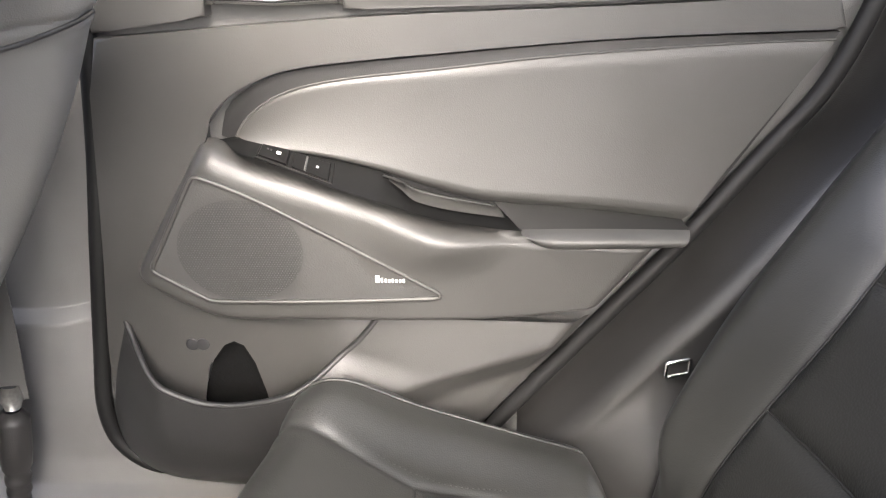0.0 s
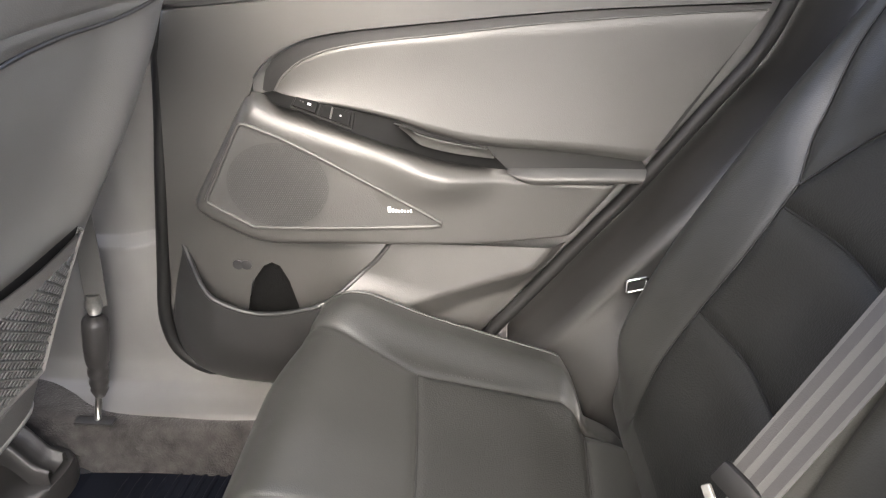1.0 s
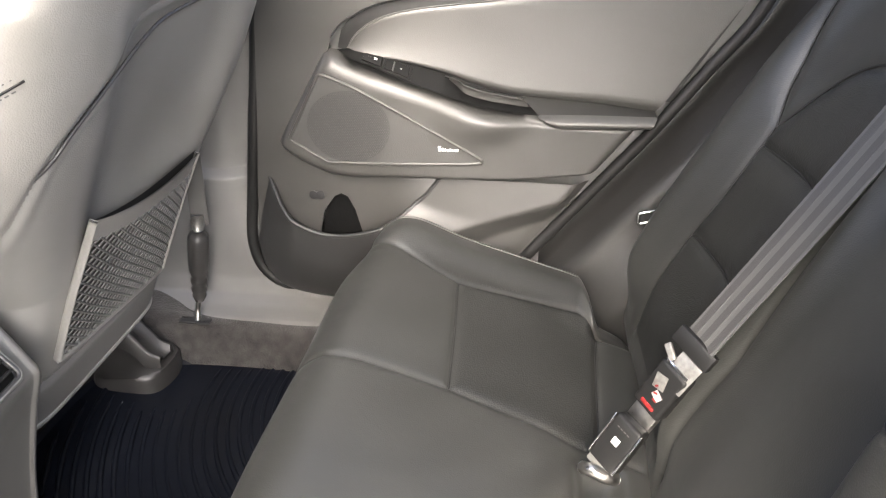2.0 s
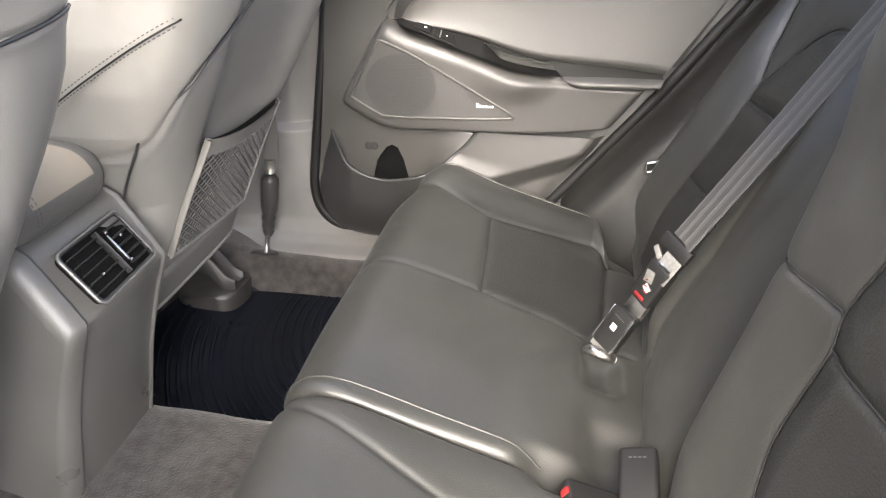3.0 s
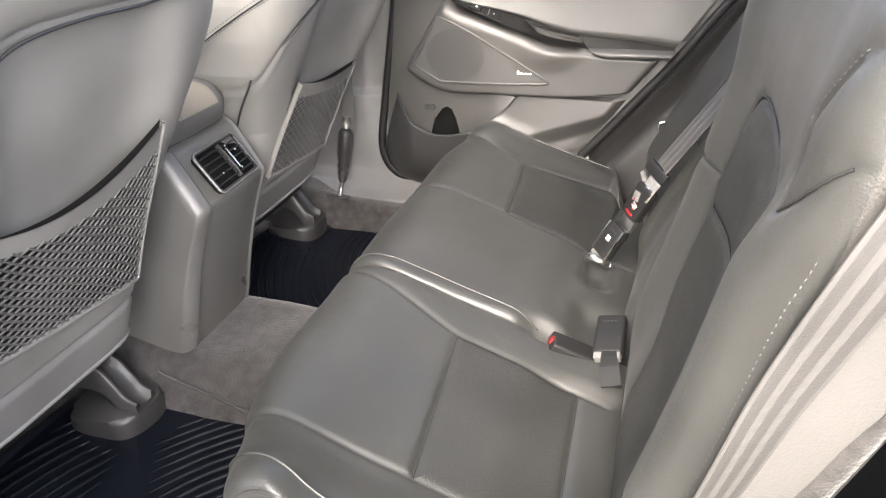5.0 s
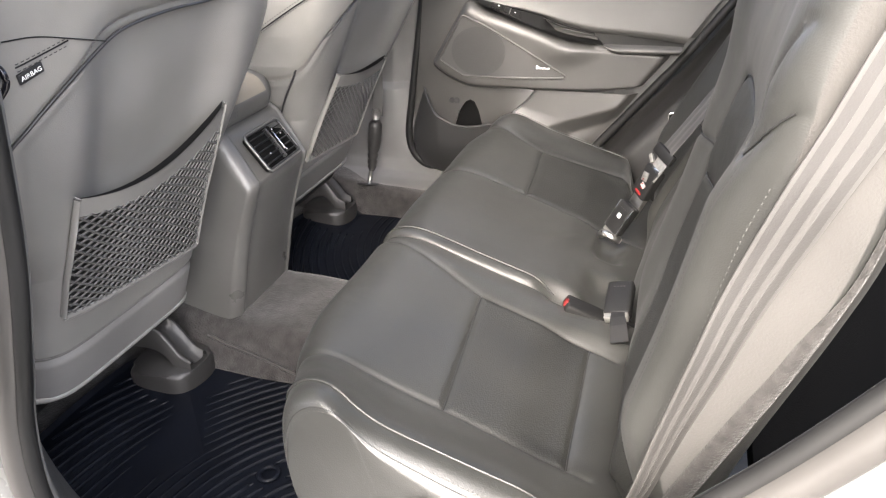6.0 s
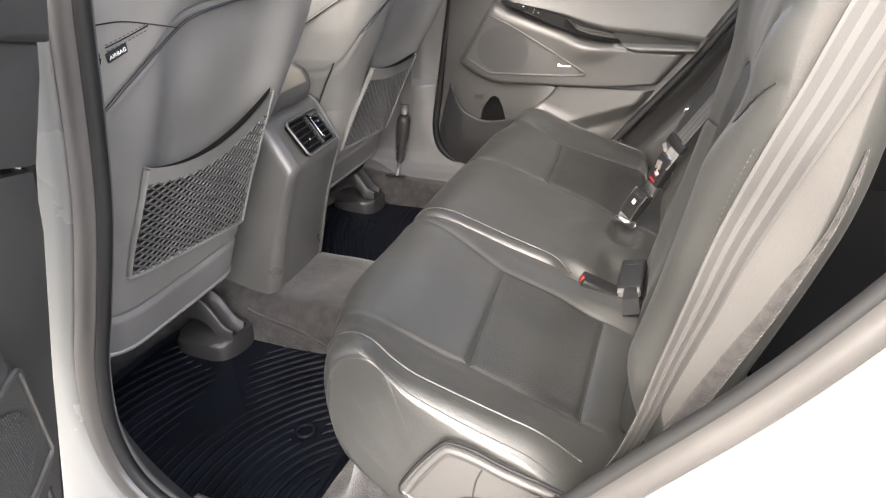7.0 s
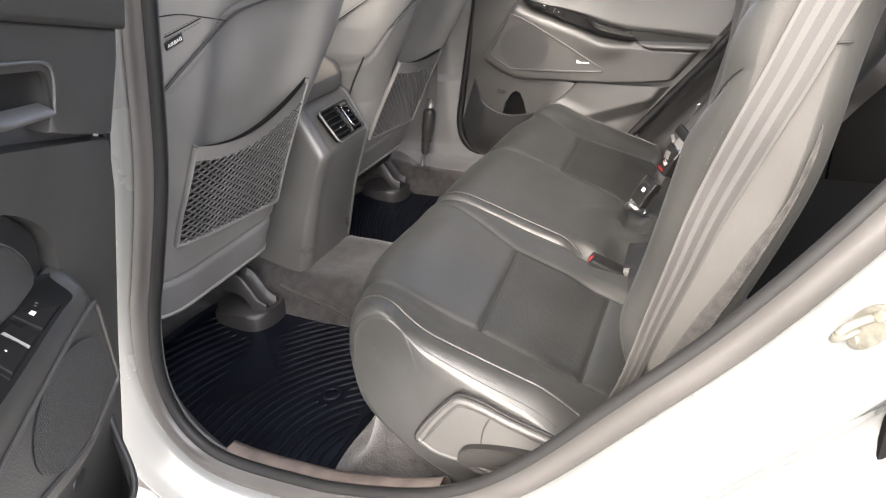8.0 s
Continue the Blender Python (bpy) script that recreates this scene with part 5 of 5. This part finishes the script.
VM = Matrix.Translation(VC) @ VR
# frame of the vent: local x across, y up the slope, z out


def vslab(name, pts, z0, z1, mat, label="", bevel=0.001):
    m = VM @ Matrix(((1, 0, 0, 0), (0, 0, 1, 0), (0, -1, 0, 0), (0, 0, 0, 1)))
    return slab(name, pts, z0, z1, mat, con, label, bevel, m)


def rrect(cx, cy, w, h, r, n=6):
    out = []
    for k, (sx, sy) in enumerate(((1, 1), (-1, 1), (-1, -1), (1, -1))):
        for a in np.linspace(k * np.pi / 2, (k + 1) * np.pi / 2, n):
            out.append((cx + sx * (w / 2 - r) + r * np.cos(a), cy + sy * (h / 2 - r) + r * np.sin(a)))
    return out


vent = vslab("air_vent", rrect(0, 0, 0.136, 0.072, 0.008), -0.004, 0.0015, VOID, "black vent well", 0.001)
ro = np.array(rrect(0, 0, 0.139, 0.075, 0.009))
VV = np.column_stack([ro, np.full(len(ro), 0.006)])
tube("vent_bezel", VV, 0.0030, PLASTIC_DARK, vent, "black vent bezel", True, 8, VM)
ro = np.array(rrect(0, 0, 0.143, 0.079, 0.010))
tube("vent_rim", np.column_stack([ro, np.full(len(ro), 0.0065)]), 0.0024, SILVER, vent, "satin rim", True, 6, VM)
for cx, w in ((-0.030, 0.068), (0.044, 0.040)):
    for k in range(5):
        y = -0.026 + 0.013 * k
        b = box("vane", (w, 0.0022, 0.008), (0, 0, 0), VANE, vent, "dark louvre", 0.0008)
        b.matrix_local = VM @ pose(cx, y, 0.0055, -12 if cx < 0 else 12, 0, 0)
b = box("vent_divider", (0.003, 0.066, 0.010), (0, 0, 0), PLASTIC_DARK, vent, "centre bar", 0.002)
b.matrix_local = VM @ pose(0.006, 0, 0.007)
for cx, cy in ((-0.040, -0.012), (0.036, 0.010), (0.0175, 0.024), (0.0175, -0.022)):
    b = box("vane_tab", (0.005, 0.005, 0.005), (0, 0, 0), CHROME, vent, "bright vane tab", 0.002)
    b.matrix_local = VM @ pose(cx, cy, 0.012)
b = box("thumb_wheel", (0.0045, 0.042, 0.008), (0, 0, 0), CHROME, vent, "bright thumb wheel", 0.002)
b.matrix_local = VM @ pose(0.0165, 0.0, 0.009)
# leather armrest lid
LIDP = [(-0.500, 0.498), (-0.484, 0.508), (-0.478, 0.538), (-0.494, 0.564), (-0.53, 0.575), (-0.62, 0.580), (-0.85, 0.575)]


def LIDC(C):
    return np.column_stack([np.full(len(C), -0.66), np.full(len(C), 0.54)])


PL = Pad(LIDP, LIDC, -0.062, 0.155, q0=0.0, qs=1.0, r0=0.05, r1=0.05, nu=180, ny=130)
# the upper face takes the paler, lit colour; the edge stays grey
lid = PL.build(con, [("lid_top", [(0.052, -0.0115), (0.6, -0.0115), (0.6, 0.1045), (0.052, 0.1045)], LID_LIT, "leather lid top coloured pale as if strongly lit")], "armrest_lid", LID_EDGE, "grey leather lid edge")
p, m = PL.at([(0.03, -0.01), (0.07, -0.01), (0.12, -0.01)], 40, 0.0008)
stitches("stitching", p, m, THREAD, lid)
p, m = PL.at([(0.03, -0.003), (0.07, -0.003), (0.12, -0.003)], 40, 0.0008)
stitches("stitching", p, m, THREAD, lid)


# ---- floor mats ----
def floor_mat(sign, label):
    """Ribbed rubber mat with a raised rim; sign mirrors it about the car's middle."""
    mt = tagged(new("floor_mat"), label, "floor mat", "floor mats")
    xf = Matrix.Identity(4) if sign < 0 else Matrix.Translation((0, 2 * MID, 0)) @ Matrix.Diagonal((1, -1, 1, 1))
    out = spline([(-0.705, -0.185), (-0.66, -0.165), (-0.60, -0.155), (-0.575, -0.105), (-0.53, -0.098), (-0.42, -0.100), (-0.30, -0.105), (-0.22, -0.115), (-0.20, -0.15), (-0.19, -0.35), (-0.19, -0.56), (-0.21, -0.59), (-0.35, -0.595), (-0.52, -0.57), (-0.64, -0.52), (-0.705, -0.44)], 160, True)
    zf = lambda x: 0.022 + 0.035 * float(sstep(-0.50, -0.78, np.array(x)))
    bm = bmesh.new()
    lo = [bm.verts.new((x, y, zf(x) - 0.012)) for x, y in out]
    hi = [bm.verts.new((x, y, zf(x))) for x, y in out]
    ins = grow(out, -0.012)
    hi2 = [bm.verts.new((x, y, zf(x) + 0.006)) for x, y in grow(out, -0.004)]
    ins2 = [bm.verts.new((x, y, zf(x))) for x, y in ins]
    n = len(out)
    for a, b in ((lo, hi), (hi, hi2), (hi2, ins2)):
        for i in range(n):
            bm.faces.new((a[i], a[(i + 1) % n], b[(i + 1) % n], b[i]))
    bm.faces.new(ins2)
    bmesh.ops.recalc_face_normals(bm, faces=bm.faces)
    part("mat_base", bm, MAT_RUBBER, mt, "black rubber tray", False, xf)
    # nested curved ribs
    room = grow(out, -0.022)
    for k in range(36):
        r = 0.075 + 0.0195 * k
        a = np.linspace(radians(92), radians(205), 160)
        x, y = -0.11 + r * np.cos(a), -0.50 + r * np.sin(a) * 1.05
        ok = inside(room, x, y) & (np.hypot(x + 0.290, y + 0.352) > 0.026) & (np.hypot(x + 0.59, y + (0.155 if sign < 0 else 0.50)) > 0.085)
        cuts = np.flatnonzero(np.diff(np.r_[0, ok.astype(int), 0]))
        for i0, i1 in zip(cuts[::2], cuts[1::2]):
            if i1 - i0 > 5:
                p = np.column_stack([x[i0:i1], y[i0:i1], [zf(v) + 0.001 for v in x[i0:i1]]])[::3]
                rr = 0.0050 * np.minimum(1, 0.35 + np.minimum(np.arange(len(p)), np.arange(len(p))[::-1]) * 0.4)
                tube("rib", p, rr, MAT_RUBBER, mt, "", False, 6, xf, 0.9)
    a = np.linspace(0, 2 * np.pi, 24, endpoint=False)
    e = np.column_stack([-0.290 + 0.016 * np.cos(a), -0.352 + 0.016 * np.sin(a), np.full(24, 0.028)])
    tube("fixing_eyelet", e, 0.0045, MAT_RUBBER, mt, "black fixing ring", True, 6, xf)
    return mt


floor_mat(-1, "black ribbed rubber floor mat with a fixing eyelet")
floor_mat(1, "black ribbed rubber floor mat beside the pillar")


# ---- seat rail covers ----
def rail_cover(x, y, z, sgn, label):
    rc = tagged(new("rail_cover"), label, "rail cover", "rail covers")
    prof = spline([(-0.10, 0.020), (-0.065, 0.020), (-0.040, 0.012), (-0.018, -0.014), (-0.002, -0.036), (0.018, -0.046)], 36)
    rows = []
    for w, dz in ((-0.028, -0.045), (-0.026, -0.003), (-0.023, 0.001), (-0.018, 0.001), (-0.015, -0.009), (0.013, -0.010), (0.016, 0.001), (0.021, 0.001), (0.024, -0.003), (0.026, -0.045)):
        rows.append([(x + a, y + w, z + b + dz) for a, b in prof])
    surf("cover", np.array(rows).transpose(1, 0, 2), RAIL, rc, "black moulded cover", flip=False)
    base = spline([(-0.10, -0.058), (-0.02, -0.062), (0.014, -0.046), (0.026, 0.0), (0.020, 0.038), (0.0, 0.052), (-0.10, 0.052)], 40, True)
    slab("foot", base, -0.045, 0.024, RAIL, rc, "rounded black foot", 0.010, Matrix.Translation((x, y, 0.045)) @ Matrix(((1, 0, 0, 0), (0, 0, 1, 0), (0, -1, 0, 0), (0, 0, 0, 1))))
    box("rail", (0.30, 0.034, 0.022), (x - 0.23, y, z + 0.016), GLOSS_BLACK, rc, "greased black rail", 0.004)
    box("rail_bracket", (0.05, 0.075, 0.012), (x - 0.085, y + 0.012, z + 0.034), GLOSS_BLACK, rc, "black slide bracket", 0.003, turn(0, 8, 0))
    # two chrome studs added as the glints of the shiny slide mechanism
    for dy in (-0.018, 0.040):
        box("rail_glint_stud", (0.009, 0.009, 0.010), (x - 0.072, y + dy, z + 0.042), CHROME, rc, "chrome stud added for a glint on the rail", 0.0035, None, 3)
    tube("slide_bar", [(x - 0.10, y - 0.075, z + 0.022), (x - 0.092, y - 0.02, z + 0.026), (x - 0.09, y + 0.03, z + 0.028)], 0.0045, STEEL, rc, "bright slide bar", False, 8)
    return rc


rail_cover(-0.567, -0.160, 0.128, -1, "black plastic cover over the seat rail end")
rail_cover(-0.595, 0.602, 0.135, 1, "black plastic cover over the seat rail end")


# ---- seat belts ----
def belt(name, pts, normals, label, stripes=True, width=0.047, group="seat belts", web=WEB, band=WEB_DARK):
    b = tagged(new(name), label, "seat belt", group)
    p = spline(pts, 60)
    nn = spline(normals, 60)
    nn /= np.linalg.norm(nn, axis=1)[:, None]
    ribbon("webbing", p, nn, width, 0.0012, web, b, "grey woven webbing")
    if stripes:
        for o in (-0.33, 0.0, 0.33):
            ribbon("woven_band", p, nn, 0.19 * np.asarray(width), 0.0016, band, b, "darker woven band", None, o * np.broadcast_to(np.asarray(width, float), (60,))[:, None])
    return b


# far seat's belt, crossing down to its buckle
bf = belt("seat_belt", [(0.57, 0.36, 0.85), (0.50, 0.33, 0.75), (0.43, 0.302, 0.65), (0.36, 0.275, 0.55), (0.272, 0.243, 0.425)],
          [(-0.75, -0.35, 0.55)] * 5, "grey striped seat belt lying across the backrest")
tg = new("belt_tongue")
tg.parent = bf


def along(p, q, up):
    """A frame at p whose y runs to q and whose z is near up."""
    y = (Vector(q) - Vector(p)).normalized()
    x = y.cross(Vector(up)).normalized()
    z = x.cross(y)
    return Matrix(((x.x, y.x, z.x, p[0]), (x.y, y.y, z.y, p[1]), (x.z, y.z, z.z, p[2]), (0, 0, 0, 1)))


UP = (-0.55, -0.65, 0.5)


def placed(ob, m):
    ob.matrix_local = m
    return ob


TM = along((0.268, 0.242, 0.420), (0.235, 0.240, 0.362), UP)
placed(box("tongue_grip", (0.054, 0.022, 0.011), (0, 0, 0), BUCKLE, tg, "black tongue grip", 0.004), TM)
placed(box("tongue_blade", (0.030, 0.040, 0.0022), (0, 0, 0), SILVER, tg, "bright steel tongue", 0.0008), TM @ pose(-0.008, 0.032, 0.001))
placed(box("tongue_hook", (0.009, 0.020, 0.005), (0, 0, 0), SILVER, tg, "bright steel hook", 0.002), TM @ pose(0.016, 0.022, 0.003, 0, 0, 62))


def buckle(m, label, open_face):
    b = tagged(new("belt_buckle"), label, "belt buckle", "belt buckles")
    placed(box("buckle_body", (0.040, 0.066, 0.022), (0, 0, 0), BUCKLE, b, "black buckle body", 0.005, None, 3), m)
    if open_face:
        placed(box("release_button", (0.020, 0.006, 0.005), (0, 0, 0), RED, b, "red release button", 0.002), m @ pose(0, -0.024, 0.010))
        placed(box("warning_label", (0.015, 0.018, 0.0016), (0, 0, 0), SILVER, b, "worn pale label", 0.0003), m @ pose(-0.004, 0.010, 0.0118, 0, 0, 14))
        placed(box("label_scrap", (0.012, 0.009, 0.0016), (0, 0, 0), TAG_PINK, b, "torn pale label", 0.0003), m @ pose(0.003, -0.006, 0.0118, 0, 0, -20))
        placed(box("mouth_plate", (0.034, 0.010, 0.014), (0, 0, 0), CHROME, b, "bright mouth plate", 0.002), m @ pose(0, 0.032, 0.002))
        for k in range(3):
            placed(box("label_bar", (0.006 - 0.001 * k, 0.0022, 0.0008), (0, 0, 0), RED, b, "red print bar", 0), m @ pose(0.004 - 0.004 * k, -0.012 + 0.008 * k, 0.0127, 0, 0, 25 * k))
    else:
        placed(box("chrome_mouth", (0.036, 0.013, 0.014), (0, 0, 0), SILVER, b, "bright mouth plate", 0.002), m @ pose(0, -0.034, 0.002))
        for k in range(4):
            placed(box("print_bar", (0.003, 0.0012, 0.0005), (0, 0, 0), THREAD, b, "", 0), m @ pose(-0.008 + 0.005 * k, 0.020, 0.0112))
    return b


# buckle of the far seat, on its steel stalk
B1 = along((0.244, 0.246, 0.360), (0.266, 0.242, 0.410), UP)
bk = buckle(B1, "black belt buckle with red button and white label", True)
placed(box("buckle_stalk", (0.034, 0.060, 0.012), (0, 0, 0), STEEL, bk, "bright steel stalk", 0.004), B1 @ pose(0, -0.055, -0.004))
# middle place's detachable buckle with square mark
B2 = along((0.201, 0.238, 0.283), (0.224, 0.244, 0.325), UP)
b2 = buckle(B2, "black detachable belt buckle with a small white square mark", False)
placed(box("square_mark", (0.009, 0.009, 0.0008), (0, 0, 0), LABEL_WHITE, b2, "white square mark", 0.0002), B2 @ pose(0, 0.004, 0.0115))
for s in (-1, 1):
    placed(box("buckle_edge", (0.0022, 0.060, 0.004), (0, 0, 0), CHROME, b2, "bright edge line", 0.0006), B2 @ pose(s * 0.0200, 0, 0.009))
tube("buckle_loop", spline([(0.163, 0.236, 0.243), (0.170, 0.222, 0.254), (0.186, 0.216, 0.250), (0.200, 0.224, 0.240)], 20), 0.008, STEEL, b2, "bright wire loop", False, 8)
# near buckle lying in its hollow, with its tongue and strap
B3 = along((0.226, -0.012, 0.244), (0.226, 0.046, 0.262), (-0.25, -0.3, 0.9))
b3 = buckle(B3 @ Matrix.Diagonal((1.12, 1.15, 1, 1)), "black belt buckle lying in a hollow of the seat", False)
ribbon("strap", [(0.227, -0.046, 0.243), (0.228, -0.060, 0.240), (0.231, -0.075, 0.234), (0.237, -0.100, 0.218)], [(-0.25, 0, 0.95)] * 4, [0.022, 0.024, 0.028, 0.030], 0.002, BUCKLE, b3, "grey strap end")
b4 = tagged(new("belt_buckle"), "sunken belt buckle with red release button", "belt buckle", "belt buckles")
B4 = along((0.178, -0.040, 0.226), (0.140, -0.050, 0.246), (-0.2, -0.2, 0.95))
placed(box("buckle_body", (0.034, 0.090, 0.022), (0, 0, 0), BUCKLE, b4, "black buckle body", 0.005, None, 3), B4)
placed(box("release_button", (0.010, 0.007, 0.014), (0, 0, 0), RED, b4, "red release button", 0.003), B4 @ pose(0, 0.044, 0.003))

# near seat's belt, hanging along the backrest's side
belt("seat_belt", [(0.495, -0.566, 0.98), (0.427, -0.566, 0.79), (0.408, -0.566, 0.735), (0.386, -0.566, 0.677), (0.356, -0.566, 0.592), (0.336, -0.566, 0.520), (0.314, -0.568, 0.445), (0.290, -0.573, 0.36), (0.262, -0.579, 0.295), (0.20, -0.592, 0.20)],
     [(0.05, -1, 0.05)] * 5 + [(0.15, -1, 0.1), (0.6, -0.75, 0.2), (0.8, -0.5, 0.2), (0.8, -0.5, 0.2), (0.8, -0.5, 0.2)], "pale grey striped seat belt hanging beside the backrest", True, np.interp(np.linspace(0, 1, 60), [0, 0.25, 0.42, 0.58, 0.75, 1], [0.046, 0.047, 0.047, 0.042, 0.030, 0.022]), web=WEB_PALE, band=WEB_BAND)
# far seat's tongue parked by the arch trim
pt = tagged(new("parked_tongue"), "bright steel belt tongue beside the backrest", "belt tongue")
o = np.array(rrect(0, 0, 0.030, 0.019, 0.003, 4))
tube("tongue_ring", np.column_stack([0.275 + o[:, 0] * 0.9, np.full(len(o), 0.700), 0.355 + o[:, 1] + o[:, 0] * 0.2]), 0.0028, CHROME, pt, "bright steel loop", True, 6)

# front belt anchor hanging by the far pillar
fa = tagged(new("belt_anchor"), "seat belt end in a ribbed black sleeve by the pillar", "belt anchor")
ribbon("webbing", spline([(-0.500, 0.705, 0.72), (-0.502, 0.695, 0.45), (-0.508, 0.690, 0.31)], 20), [(0.25, -1, 0)] * 20, 0.030, 0.0015, WEB, fa, "grey webbing")
cz = np.array([0.300, 0.290, 0.284, 0.24, 0.215, 0.205, 0.200, 0.192, 0.187, 0.180, 0.175, 0.168, 0.163, 0.150])
cr_ = np.array([0.010, 0.018, 0.019, 0.019, 0.017, 0.013, 0.0155, 0.0155, 0.012, 0.0145, 0.0145, 0.0115, 0.0135, 0.008])
cxs = np.interp(cz, [0.150, 0.300], [-0.537, -0.512])
tube("sleeve", np.column_stack([cxs, np.full(14, 0.685), cz]), cr_, RAIL, fa, "ribbed black sleeve", False, 14, None, 1.0, (1, 0, 0))
tube("anchor_stem", [(-0.537, 0.684, 0.155), (-0.540, 0.676, 0.130), (-0.541, 0.670, 0.112)], 0.005, STEEL, fa, "steel stem")
box("anchor_slot", (0.062, 0.016, 0.004), (-0.545, 0.668, 0.113), PLASTIC_DARK, fa, "black slot plate", 0.001)
tube("belt_knot", [(-0.510, 0.690, 0.330), (-0.511, 0.688, 0.315), (-0.512, 0.687, 0.300)], [0.010, 0.0135, 0.009], SILVER, fa, "bright crimped end", False, 10)

# ---- door striker on the near jamb ----
sk = tagged(new("door_striker"), "zinc steel door striker bolted to the white jamb", "door striker")
a = np.linspace(0, 2 * np.pi, 30, endpoint=False)
SM = Matrix.Translation((0.500, -0.700, 0.560)) @ pose(0, 0, 0, 0, 28, -44) @ Matrix.Scale(0.86, 4)
slab("striker_plate", np.column_stack([0.017 * np.cos(a), 0.034 * np.sin(a)]), 0.0, 0.005, ZINC, sk, "oval steel plate", 0.0015, SM)
tube("striker_loop", spline([(-0.004, -0.004, 0.013), (-0.004, -0.034, 0.013), (-0.004, -0.040, 0.006), (-0.004, -0.040, -0.006), (-0.004, -0.034, -0.013), (-0.004, -0.004, -0.013)], 30), 0.0045, ZINC, sk, "bright steel loop", False, 10, SM)
for z in (0.022, -0.022):
    slab("screw", np.column_stack([0.006 * np.cos(a), z + 0.006 * np.sin(a)]), 0.004, 0.008, ZINC, sk, "screw head", 0.001, SM)
